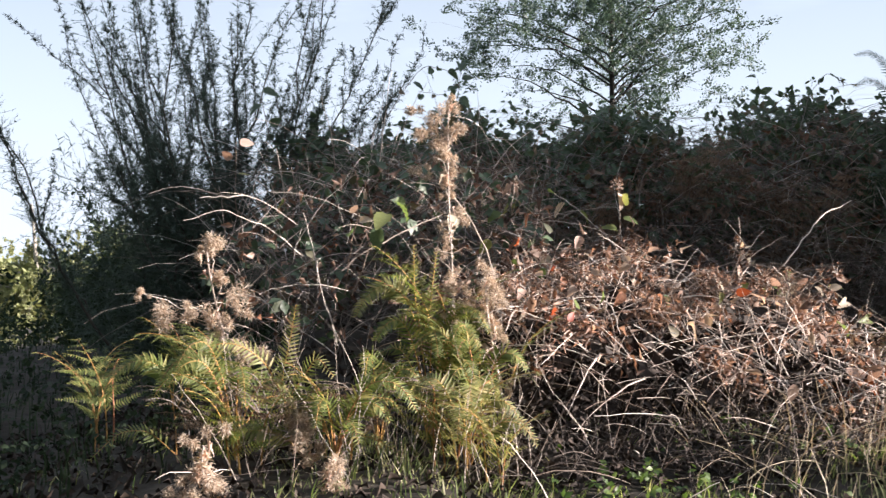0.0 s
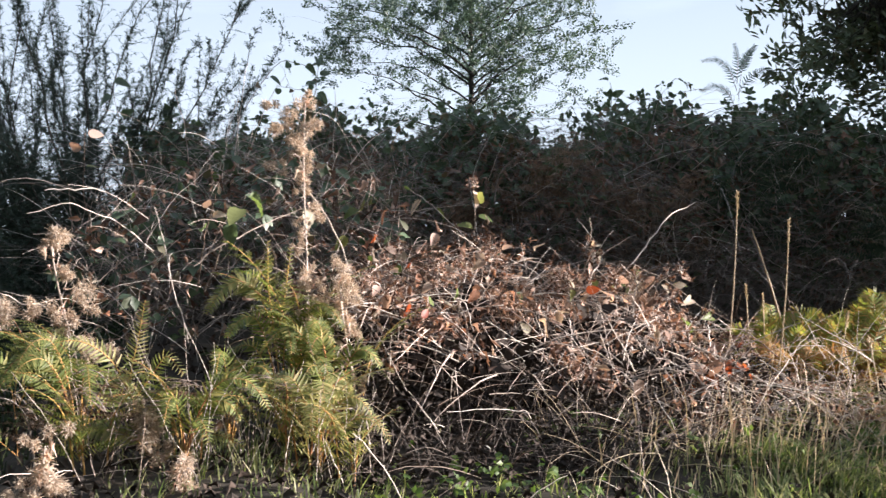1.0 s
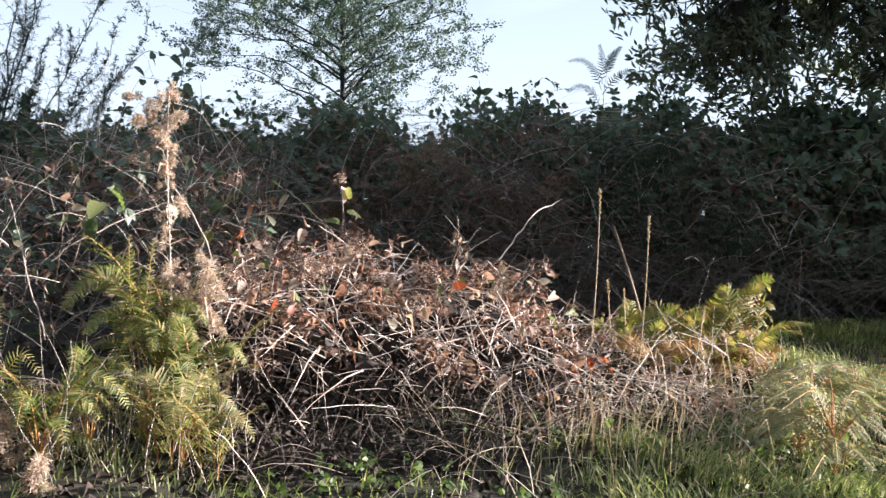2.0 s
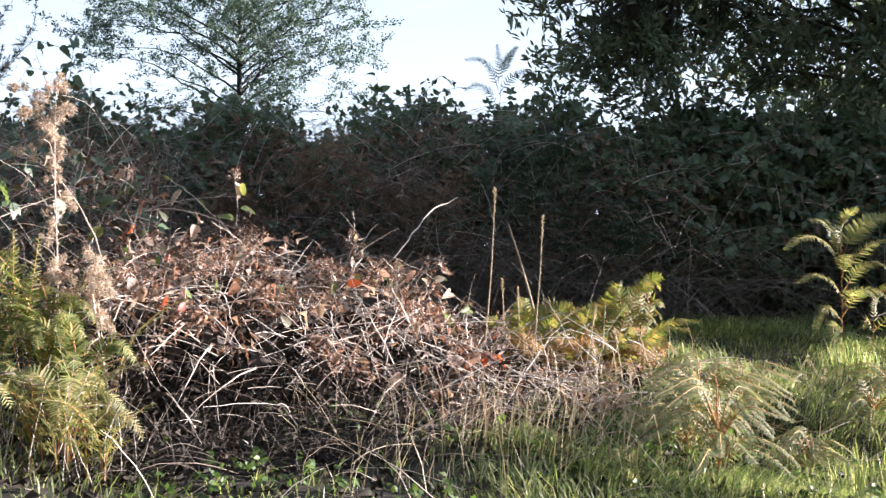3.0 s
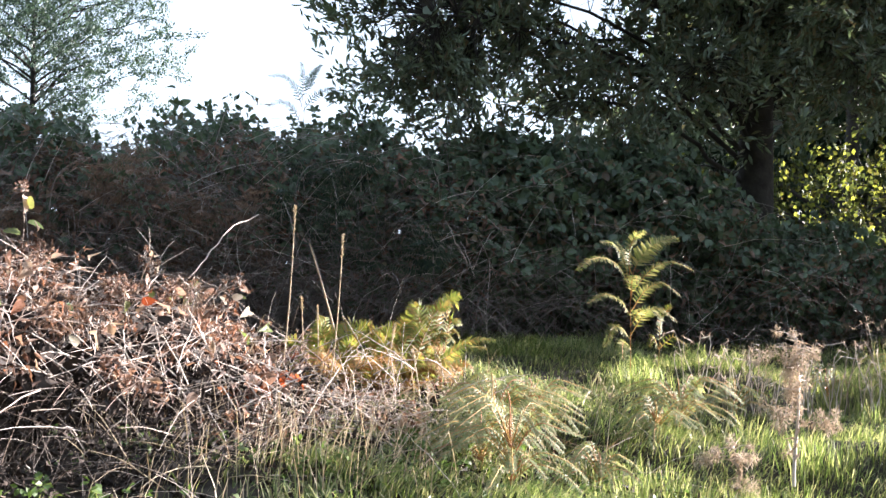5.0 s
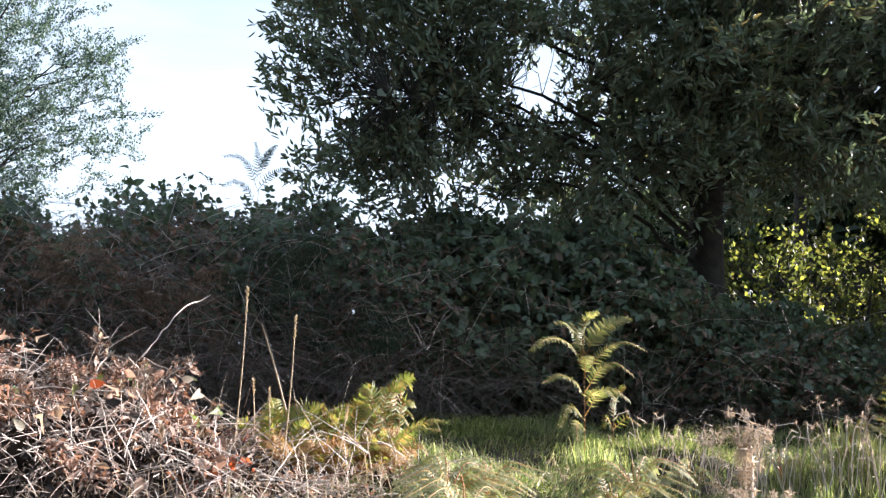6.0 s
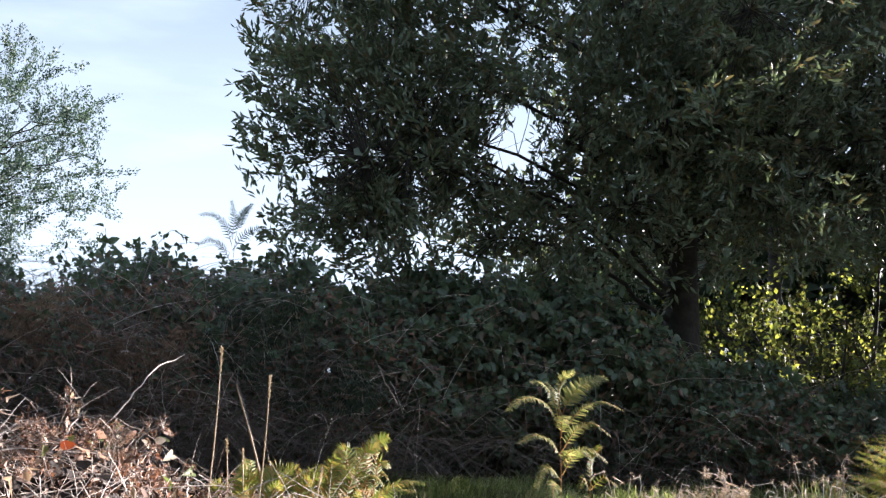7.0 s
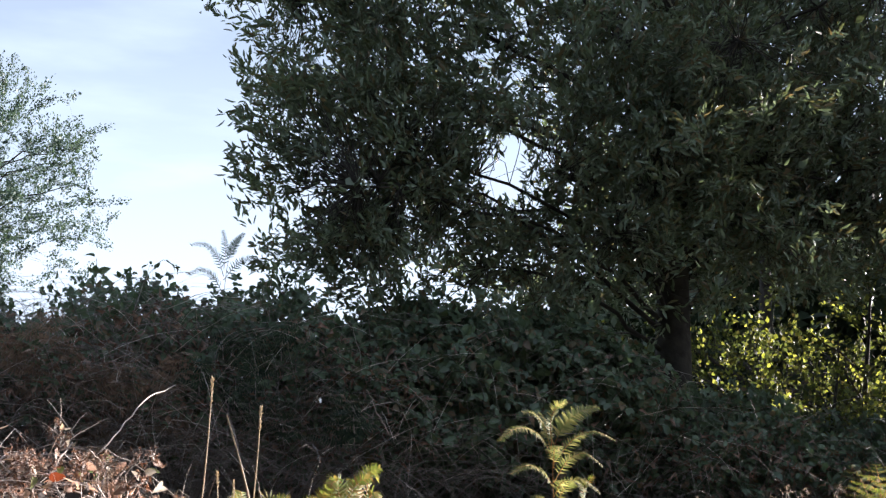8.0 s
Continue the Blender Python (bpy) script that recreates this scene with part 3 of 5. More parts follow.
def pinnae(at, tan, flat, pd, plen, fine):
    """Side ribs set at points of a rachis, each with two rows of leaflets."""
    gap, share, least, most, shape, loose, sag = TEETH[fine]
    ps = np.linspace(0, 1, 6)[None, :, None]
    pp = at[:, None] + pd[:, None] * plen[:, None, None] * ps + tan[:, None] * plen[:, None, None] * 0.15 * ps ** 2
    pp[..., 2] -= (plen * sag * rng.uniform(0.3, 1.0, len(at)))[:, None] * ps[..., 0] ** 2
    la, ld, lf, ls = [], [], [], []
    for i in range(len(at)):
        k = max(5, int(plen[i] / gap))
        q = (np.arange(k) + 0.3) / k
        pos = np.stack([np.interp(q, ps[0, :, 0], pp[i, :, c]) for c in range(3)], -1)
        d0 = unit(pp[i, -1] - pp[i, 0])
        w = unit(np.cross(flat[i], d0))
        size = np.clip(share * plen[i], least, most) * (1 - q) ** 0.7 + 0.003
        for sg in (-1, 1):
            la.append(pos)
            ld.append(d0 * 0.35 + w * sg + rng.normal(size=(k, 3)) * loose + [0, 0, -0.12])
            lf.append(flat[i] + rng.normal(size=(k, 3)) * loose * 1.5)
            ls.append(size * rng.uniform(0.8, 1.15, k))
    return pp, spread_leaves(shape, np.concatenate(la), np.concatenate(ld), np.concatenate(lf), np.concatenate(ls))


def plume(parent, points, wide, mats, pairs=0.0125, facing=(0.15, -0.6, 0.75), start=0.12, lift=0.5, r=0.0022):
    """A feathered rib along a given line, its leaflets, pairs metres apart, spread in the plane that facing is square to."""
    pts = np.array(points, float)
    n = 24
    path = np.stack([np.interp(np.linspace(0, 1, n), np.linspace(0, 1, len(pts)), pts[:, c]) for c in range(3)], -1)
    for _ in range(6):
        path[1:-1] = (path[:-2] + 2 * path[1:-1] + path[2:]) / 4
    s = np.linspace(0, 1, n)
    pairs = max(5, int(np.linalg.norm(np.diff(path, axis=0), axis=1).sum() * (1 - start) / pairs))
    q = np.repeat(start + (0.97 - start) * np.linspace(0, 1, pairs) ** 0.9, 2) + np.tile([0.0, 0.015], pairs)
    side = np.tile([-1.0, 1.0], pairs)
    step_ = np.gradient(path, axis=0)
    at = np.stack([np.interp(q, s, path[:, c]) for c in range(3)], -1)
    tan = unit(np.stack([np.interp(q, s, step_[:, c]) for c in range(3)], -1))
    face = np.tile(np.array(facing, float), (len(q), 1))
    flat = unit(face - (face * tan).sum(-1, keepdims=True) * tan)
    across = np.cross(tan, flat)
    u_ = (q - start) / (1 - start)
    plen = 0.45 * wide * (1 - 0.85 * u_) ** 0.8 * np.interp(u_, [0, 0.12, 0.3], [0.7, 1, 1]) * rng.uniform(0.85, 1.1, len(q)) + 0.006
    pd = unit(tan * lift + across * side[:, None] + rng.normal(size=(len(q), 3)) * 0.08)
    ob = part("frond", heap(spread_leaves(RUNG, at, pd, flat + rng.normal(size=(len(q), 3)) * 0.12, np.stack([np.maximum(0.75 * plen, 0.017), plen, plen], -1))), mats[0], parent)
    part("stipe", heap(tubes(path[None], np.linspace(r, r * 0.3, n)[None], 4)), mats[1], ob)
    return ob


def frond(parent, base, lean_to, height, blade, mats, pairs=8, arch=0.7, label="", spread=0.5, lift=0.4, fine="comb", tilt=4):
    """One bracken frond: a stipe, then a feathered triangular blade that arches over towards lean_to degrees."""
    a = radians(lean_to)
    out = np.array([math.sin(a), math.cos(a), 0.0])
    n = 24
    s = np.linspace(0, 1, n)
    total = height + blade
    bend = np.radians(tilt + 16 * s + 80 * arch * np.clip((s * total - height * 0.6) / (total - height * 0.6), 0, 1) ** 1.5)
    stepv = out[None] * np.sin(bend)[:, None] + np.array([[0, 0, 1.0]]) * np.cos(bend)[:, None]
    path = np.asarray(base, float) + np.concatenate([[[0, 0, 0]], np.cumsum(stepv[:-1], 0)]) * total / (n - 1)
    path = path + np.stack([np.sin(s * 7 + a), np.cos(s * 6), 0 * s], -1) * 0.008 * s[:, None]
    stem_r = np.interp(s, [0, 1], [0.0028 + 0.0015 * total, 0.0006])
    if fine == "comb":
        pairs = max(pairs, int(blade / 0.043))
    t = np.linspace(0, 0.97, pairs) ** 0.85
    t = np.repeat(t, 2) + np.tile([0.0, 0.02], pairs)
    side = np.tile([-1.0, 1.0], pairs)
    sa = (height + t * blade) / total
    at = np.stack([np.interp(sa, s, path[:, k]) for k in range(3)], -1)
    tan = unit(np.stack([np.interp(sa, s, stepv[:, k]) for k in range(3)], -1))
    across = np.array([math.cos(a), -math.sin(a), 0.0])
    nrm = unit(np.cross(np.tile(across, (len(at), 1)), tan))
    flat = unit(nrm + [0, 0, 0.5])
    plen = blade * spread * (1 - t) ** 0.75 * rng.uniform(0.8, 1.12, len(t)) + 0.02
    pd = unit(tan * lift + across[None] * side[:, None] + rng.normal(size=(len(at), 3)) * 0.14)
    pp, leaf = pinnae(at, tan, flat, pd, plen, fine)
    ob = part("frond", heap((*tubes(pp, taper(len(pp), 6, 0.001, 0.3), 3), 0), (*leaf, 0)), mats[0], parent, label)
    part("stipe", heap(tubes(path[None], stem_r[None], 6)), mats[1], ob)
    return ob


def bracken(x, y, fronds, label, mats, stipe=(0.1, 0.25), blade=(0.3, 0.45), arch=(0.4, 0.9), aims=None, pairs=8, sink=0.0, spread=0.5, lift=0.4, fine="comb"):
    ob = thing("bracken_fern", label, "fern", "bracken ferns")
    ob.location = (x, y, float(ground_z(x, y)) - sink)
    for i in range(fronds):
        aim = aims[i % len(aims)] + rng.uniform(-15, 15) if aims else rng.uniform(0, 360)
        frond(ob, (rng.normal() * 0.03, rng.normal() * 0.03, 0), aim, rng.uniform(*stipe), rng.uniform(*blade), mats, pairs, rng.uniform(*arch), spread=spread, lift=lift, fine=fine)
    return ob


RUSSET = (FERN_RUSSET, STIPE)
GREEN, GOLD, FADED, BROWN, PALE, DARK = (FERN, STIPE), (FERN_GOLD, STIPE), (FERN_GREY, STIPE), (FERN_DEAD, DARK_CANE), (FERN_PALE, STIPE), (TEAL_LEAF, DARK_CANE)
bracken(0.0, 3.62, 4, "tall green bracken fern clump in sunlight", GREEN, (0.16, 0.3), (0.32, 0.42), (0.5, 1.0), [100, 255, 190, 225], 10, spread=0.5)
bracken(0.1, 3.52, 3, "leafy green bracken fern beside a dead thistle", GREEN, (0.12, 0.26), (0.28, 0.38), (0.5, 1.0), [120, 200, 270], 10, spread=0.5)
bracken(-0.62, 3.45, 3, "low green bracken fern in half shade", GREEN, (0.1, 0.2), (0.26, 0.36), (0.7, 1.1), [255, 290, 200], 10)
bracken(0.02, 3.2, 5, "low bracken fern with yellow-green fronds", PALE, (0.05, 0.12), (0.22, 0.3), (0.6, 1.0), [265, 190, 100, 60], 9)
bracken(-0.3, 3.2, 3, "low bracken fern with orange stalks", GREEN, (0.06, 0.12), (0.22, 0.3), (0.6, 1.0), [255, 190, 110], 9)
bracken(-0.55, 3.15, 3, "spreading low bracken fern in half shade", GREEN, (0.05, 0.12), (0.24, 0.32), (0.7, 1.1), [270, 220, 130], 9)
bracken(0.1, 2.98, 3, "low bracken fern with yellow-green fronds", PALE, (0.03, 0.08), (0.2, 0.26), (0.6, 1.0), [265, 190, 100], 9)


def plume_fern(x, y, label, lines, mats, pairs=0.0125):
    """A bracken whose fronds follow given lines (points, breadth); each starts at its foot or on a rib."""
    ob = thing("bracken_fern", label, "fern", "bracken ferns")
    for points, wide, *facing in lines:
        plume(ob, points, wide, mats, pairs, *facing)
    return ob


def arching_fern(x, y, ribs, tall, reach, label, mats, aims=(0, 360)):
    """A bracken whose ribs rise from one root, arch outwards and hang their tips."""
    z = float(ground_z(x, y))
    lines = []
    for k in range(ribs):
        a, h, out = radians(rng.uniform(*aims)), tall * rng.uniform(0.45, 1.0), reach * rng.uniform(0.6, 1.1)
        c, d = math.sin(a), math.cos(a)
        lines.append(([(x, y, z), (x + 0.15 * out * c, y + 0.15 * out * d, z + 0.6 * h), (x + 0.45 * out * c, y + 0.45 * out * d, z + h), (x + 0.8 * out * c, y + 0.8 * out * d, z + 0.97 * h), (x + out * c, y + out * d, z + h - 0.35 * out)],
                      rng.uniform(0.07, 0.12), (0.15 + 0.4 * c, -0.55 + 0.4 * d, 0.7), 0.3))
    return plume_fern(x, y, label, lines, mats, 0.0112)


arching_fern(-0.05, 3.55, 11, 0.43, 0.24, "tall green bracken fern clump in sunlight", GREEN)
arching_fern(0.1, 3.45, 10, 0.38, 0.2, "leafy green bracken fern beside a dead thistle", GREEN)
arching_fern(-0.2, 3.45, 7, 0.36, 0.24, "green bracken fern with orange stalks", GREEN)
arching_fern(0.06, 3.2, 8, 0.28, 0.2, "low bracken fern with yellow-green fronds", PALE)
arching_fern(-0.3, 3.12, 8, 0.26, 0.24, "low green bracken fern with orange stalks", GREEN)
arching_fern(-0.6, 3.3, 9, 0.36, 0.28, "green bracken fern in half shade", GREEN)
plume_fern(-0.1, 3.6, "tall yellow-green bracken fern with a red stalk", [
    ([(-0.04, 3.62, 0.35), (-0.06, 3.6, 0.62), (-0.1, 3.58, 0.8), (-0.16, 3.56, 0.87), (-0.23, 3.53, 0.84), (-0.27, 3.5, 0.76)], 0.13, (-0.2, -0.75, 0.6), 0.45),
    ([(-0.07, 3.59, 0.66), (-0.04, 3.58, 0.8), (-0.02, 3.57, 0.96)], 0.07, (0.2, -0.9, 0.3)),
    ([(-0.07, 3.59, 0.68), (-0.09, 3.57, 0.83), (-0.09, 3.55, 0.98)], 0.06, (0.1, -0.9, 0.3))], PALE)
plume_fern(-0.42, 3.38, "upright yellow-green bracken fern with an orange stalk", [
    ([(-0.44, 3.42, 0.28), (-0.47, 3.4, 0.52), (-0.48, 3.38, 0.58), (-0.45, 3.37, 0.7), (-0.43, 3.36, 0.81)], 0.09, (0.1, -0.9, 0.4), 0.5),
    ([(-0.47, 3.4, 0.52), (-0.52, 3.38, 0.64), (-0.6, 3.36, 0.7), (-0.68, 3.33, 0.7), (-0.74, 3.3, 0.62)], 0.1, (-0.1, -0.6, 0.75)),
    ([(-0.47, 3.4, 0.52), (-0.41, 3.38, 0.6), (-0.37, 3.36, 0.66), (-0.32, 3.34, 0.6)], 0.09, (0.2, -0.7, 0.6))], PALE)
plume_fern(-0.38, 3.2, "arching green bracken fern with an orange rib", [
    ([(-0.36, 3.24, 0.22), (-0.38, 3.2, 0.38), (-0.44, 3.18, 0.46), (-0.52, 3.16, 0.48), (-0.6, 3.14, 0.46), (-0.68, 3.1, 0.4)], 0.13, (-0.1, -0.7, 0.65), 0.35),
    ([(-0.37, 3.22, 0.3), (-0.3, 3.2, 0.42), (-0.22, 3.17, 0.46), (-0.14, 3.14, 0.42)], 0.11, (0.1, -0.6, 0.75), 0.3)], PALE)
plume_fern(-0.78, 3.45, "half-browned bracken fern with a dark red stalk", [
    ([(-0.8, 3.45, 0.1), (-0.8, 3.44, 0.45), (-0.82, 3.42, 0.62), (-0.9, 3.4, 0.66), (-0.99, 3.36, 0.6)], 0.14, (-0.1, -0.5, 0.8), 0.45),
    ([(-0.8, 3.44, 0.5), (-0.74, 3.42, 0.62), (-0.66, 3.4, 0.64), (-0.58, 3.38, 0.56)], 0.12, (0.1, -0.5, 0.8)),
    ([(-0.8, 3.44, 0.36), (-0.88, 3.42, 0.44), (-0.96, 3.4, 0.44), (-1.04, 3.36, 0.36)], 0.12, (-0.1, -0.5, 0.8))], GREEN)
for x, y in ((-0.25, 3.3), (-0.5, 3.25), (0.05, 3.35), (-0.7, 3.25)):
    bracken(x, y, 3, "dead brown bracken among green ferns", BROWN, (0.04, 0.12), (0.2, 0.3), (0.8, 1.2), [200, 120, 270], 7)
for x, y, h in ((2.06, 3.8, 0.36), (2.0, 3.76, 0.34), (1.95, 3.84, 0.28), (1.9, 3.76, 0.27), (1.84, 3.84, 0.27), (1.79, 3.76, 0.25), (1.73, 3.86, 0.26), (1.68, 3.78, 0.22), (1.62, 3.88, 0.23)):
    z = float(ground_z(x, y))
    plume_fern(x, y, "golden-green bracken fern in low sun", [
        ([(x - 0.08, y, z), (x - 0.06, y, z + 0.4 * h), (x + 0.02, y - 0.02, z + h), (x + 0.07, y - 0.05, z + 1.05 * h)], 0.13, (0.3, -0.85, 0.4), 0.15),
        ([(x - 0.08, y, z), (x - 0.11, y, z + 0.4 * h), (x - 0.12, y - 0.02, z + 0.85 * h), (x - 0.1, y - 0.05, z + 0.95 * h)], 0.12, (-0.1, -0.85, 0.4), 0.15),
        ([(x - 0.08, y, z), (x, y - 0.06, z + 0.4 * h), (x + 0.08, y - 0.12, z + 0.62 * h), (x + 0.15, y - 0.18, z + 0.6 * h)], 0.12, (0.1, -0.5, 0.8), 0.2),
        ([(x - 0.08, y, z), (x - 0.06, y - 0.08, z + 0.35 * h), (x - 0.1, y - 0.15, z + 0.55 * h)], 0.11, (0.0, -0.5, 0.8), 0.2)], GOLD, 0.0105)
for x, y in ((1.62, 3.72), (1.74, 3.7), (1.86, 3.68), (1.98, 3.68), (2.06, 3.7)):
    arching_fern(x + 0.02, y + 0.1, 8, 0.3 + 0.08 * step(1.8, 2.1, x), 0.12, "golden-green bracken fern in low sun", GOLD)
    arching_fern(x, y, 7, 0.2, 0.14, "russet browning bracken fern below golden fronds", RUSSET)
plume_fern(3.08, 3.95, "upright bracken fern on its own before the dark hedge", [
    ([(3.07, 3.95, 0.5), (3.07, 3.95, 0.7), (3.06, 3.95, 0.88), (3.09, 3.94, 0.98), (3.17, 3.92, 1.06), (3.28, 3.9, 1.08)], 0.13, (0.2, -0.7, 0.65), 0.55),
    ([(3.06, 3.95, 0.86), (3.0, 3.93, 0.95), (2.9, 3.91, 0.99), (2.8, 3.88, 0.98), (2.73, 3.86, 0.93)], 0.095, (-0.15, -0.5, 0.8)),
    ([(3.06, 3.95, 0.88), (3.02, 3.94, 0.99), (2.95, 3.92, 1.05), (2.87, 3.9, 1.05)], 0.09, (-0.1, -0.6, 0.75)),
    ([(3.07, 3.95, 0.74), (3.0, 3.93, 0.81), (2.9, 3.9, 0.84), (2.79, 3.87, 0.8)], 0.09, (-0.15, -0.5, 0.8)),
    ([(3.07, 3.95, 0.76), (3.13, 3.93, 0.86), (3.2, 3.9, 0.89), (3.27, 3.87, 0.83)], 0.09, (0.2, -0.5, 0.8)),
    ([(3.07, 3.95, 0.64), (2.99, 3.92, 0.7), (2.92, 3.88, 0.7), (2.86, 3.84, 0.62)], 0.09, (-0.2, -0.6, 0.7)),
    ([(3.07, 3.95, 0.66), (3.12, 3.92, 0.76), (3.17, 3.88, 0.78), (3.23, 3.84, 0.72)], 0.09, (0.2, -0.6, 0.7)),
    ([(3.07, 3.95, 0.92), (3.08, 4.02, 1.02), (3.1, 4.1, 1.06)], 0.09, (0.2, -0.5, 0.8)),
    ([(3.06, 3.95, 0.9), (3.03, 3.92, 1.02), (3.04, 3.89, 1.08), (3.07, 3.86, 1.1)], 0.09, (0.1, -0.7, 0.6)),
    ([(3.07, 3.95, 0.82), (3.02, 3.88, 0.9), (2.98, 3.8, 0.92), (2.93, 3.73, 0.88)], 0.09, (-0.1, -0.4, 0.9)),
    ([(3.07, 3.95, 0.84), (3.14, 3.9, 0.95), (3.21, 3.85, 0.98), (3.28, 3.8, 0.94)], 0.09, (0.2, -0.5, 0.8)),
    ([(3.07, 3.95, 0.7), (3.05, 3.87, 0.77), (3.06, 3.79, 0.78), (3.06, 3.72, 0.73)], 0.09, (0.1, -0.5, 0.8)),
    ([(3.07, 3.95, 0.6), (3.0, 3.9, 0.64), (2.95, 3.85, 0.62), (2.92, 3.8, 0.57)], 0.1, (-0.1, -0.6, 0.7))], PALE, 0.009)
plume_fern(3.18, 3.9, "short browning bracken fern with a red stalk", [
    ([(3.18, 3.9, 0.5), (3.185, 3.9, 0.66), (3.18, 3.89, 0.74), (3.22, 3.87, 0.79)], 0.08, (0.2, -0.7, 0.6), 0.3),
    ([(3.18, 3.9, 0.6), (3.24, 3.88, 0.66), (3.3, 3.86, 0.62)], 0.07, (0.2, -0.6, 0.7)),
    ([(3.18, 3.9, 0.6), (3.13, 3.87, 0.66), (3.08, 3.84, 0.62)], 0.07, (-0.2, -0.6, 0.7))], GOLD)
bracken(4.35, 3.35, 5, "yellow-green bracken fern in sun by the hedge end", GOLD, (0.12, 0.22), (0.25, 0.34), (0.4, 0.9), None, 8)
bracken(4.75, 3.2, 5, "pale bracken fern in sun by the hedge end", FADED, (0.12, 0.25), (0.25, 0.34), (0.4, 0.9), None, 8)
HUNG, GREEN_HUNG = "dead brown bracken hanging in the hedge", "green bracken fern hanging in the hedge"
for x, y, up, mats, what in ((0.95, 5.6, 0.35, BROWN, HUNG), (1.45, 5.55, 0.45, BROWN, HUNG), (0.5, 5.65, 0.4, BROWN, HUNG), (1.2, 5.6, 0.6, BROWN, HUNG), (1.75, 5.5, 0.3, BROWN, HUNG), (0.2, 5.7, 0.55, BROWN, HUNG), (1.95, 5.5, 0.5, BROWN, HUNG),
                             (2.2, 5.45, 0.6, DARK, GREEN_HUNG), (2.45, 5.4, 0.4, DARK, GREEN_HUNG), (2.35, 5.45, 0.75, DARK, GREEN_HUNG), (2.75, 5.2, 0.35, DARK, GREEN_HUNG)):
    hung = thing("bracken_fern", what, "fern", "bracken ferns")
    hung.location = (x, y, float(ground_z(x, y)) + up)
    for aim in (225, 165, 250, 110, 195):
        frond(hung, (rng.normal() * 0.14, rng.normal() * 0.04, rng.normal() * 0.07), aim + rng.uniform(-15, 15), rng.uniform(0.02, 0.06), rng.uniform(0.2, 0.36), mats, 8, rng.uniform(0.8, 1.3), fine="coarse")
def dome_fern(x, y, tall, wide, ribs, label):
    """A low bracken whose ribs arch outwards from one stalk into a dome."""
    z = float(ground_z(x, y))
    lines = []
    for k in range(ribs):
        a, up, out = k * 2.4 + rng.uniform(-0.3, 0.3), tall * rng.uniform(0.25, 0.95), wide * rng.uniform(0.6, 1.1)
        c, d = math.sin(a), math.cos(a)
        lines.append(([(x, y, z + up * 0.6), (x + 0.35 * out * c, y + 0.35 * out * d, z + up + 0.03), (x + 0.75 * out * c, y + 0.75 * out * d, z + up), (x + out * c, y + out * d, z + up - rng.uniform(0.05, 0.25) * wide)],
                      rng.uniform(0.035, 0.065), (0.1 + 0.5 * c, -0.35 + 0.5 * d, 0.8)))
    ob = plume_fern(x, y, label, lines, FADED, 0.0078)
    part("stalk", heap(tubes(smooth_path([(x, y, z - 0.03), (x + 0.005, y, z + 0.5 * tall), (x - 0.01, y, z + tall)], 10)[None], np.linspace(0.0035, 0.0015, 10)[None], 6)), STIPE, ob, "orange-red stalk")
    return ob


dome_fern(1.7, 2.67, 0.3, 0.22, 30, "faded bracken fern with a red stalk on grass")
for x, y, tall, wide, ribs in ((1.9, 3.1, 0.26, 0.26, 39), (2.1, 3.2, 0.22, 0.22, 30), (1.75, 2.92, 0.2, 0.22, 27), (2.72, 3.2, 0.2, 0.24, 33), (2.5, 3.05, 0.14, 0.2, 14), (3.25, 3.5, 0.16, 0.2, 16), (2.05, 2.75, 0.13, 0.2, 14), (3.8, 3.55, 0.16, 0.18, 16), (4.05, 3.4, 0.22, 0.2, 20), (4.3, 3.2, 0.26, 0.22, 22), (4.55, 3.1, 0.26, 0.22, 20)):
    dome_fern(x, y, tall, wide, ribs, "faded grey-green bracken fern domed over grass")
for k in range(5):
    x, y = 0.25 + 0.24 * k, 4.1 + 0.25 * math.sin(2.4 * k)
    ob = bracken(x, y, 3, "dead brown bracken caught in the bramble mound", BROWN, (0.02, 0.05), (0.18, 0.26), (0.9, 1.2), [200, 120, 250], 7)
    ob.location.z += float(mound_h(x, y)) * 0.75
for x, y in ((-1.15, 3.9), (-1.35, 4.4), (-1.0, 4.5)):
    bracken(x, y, 4, "half-dead bracken fern in shade", GREEN, (0.08, 0.2), (0.22, 0.32), (0.5, 1.0), None, 7)
plume_fern(2.36, 6.0, "bracken fern rising above the bramble hedge", [
    ([(2.33, 6.0, 1.3), (2.35, 6.0, 1.6), (2.36, 5.99, 1.85), (2.39, 5.98, 1.98), (2.45, 5.97, 2.05)], 0.085, (0.1, -0.6, 0.75), 0.6),
    ([(2.35, 6.0, 1.8), (2.3, 5.98, 1.92), (2.22, 5.96, 1.97), (2.13, 5.94, 1.95)], 0.085, (-0.1, -0.8, 0.5)),
    ([(2.35, 6.0, 1.78), (2.42, 5.98, 1.88), (2.5, 5.96, 1.92), (2.58, 5.94, 1.88)], 0.085, (0.1, -0.8, 0.5)),
    ([(2.35, 6.0, 1.7), (2.28, 5.97, 1.8), (2.2, 5.95, 1.83), (2.12, 5.92, 1.78)], 0.085, (-0.1, -0.8, 0.5)),
    ([(2.35, 6.0, 1.84), (2.35, 5.98, 1.97), (2.32, 5.96, 2.05)], 0.085, (0.0, -0.85, 0.5))], DARK, 0.012)


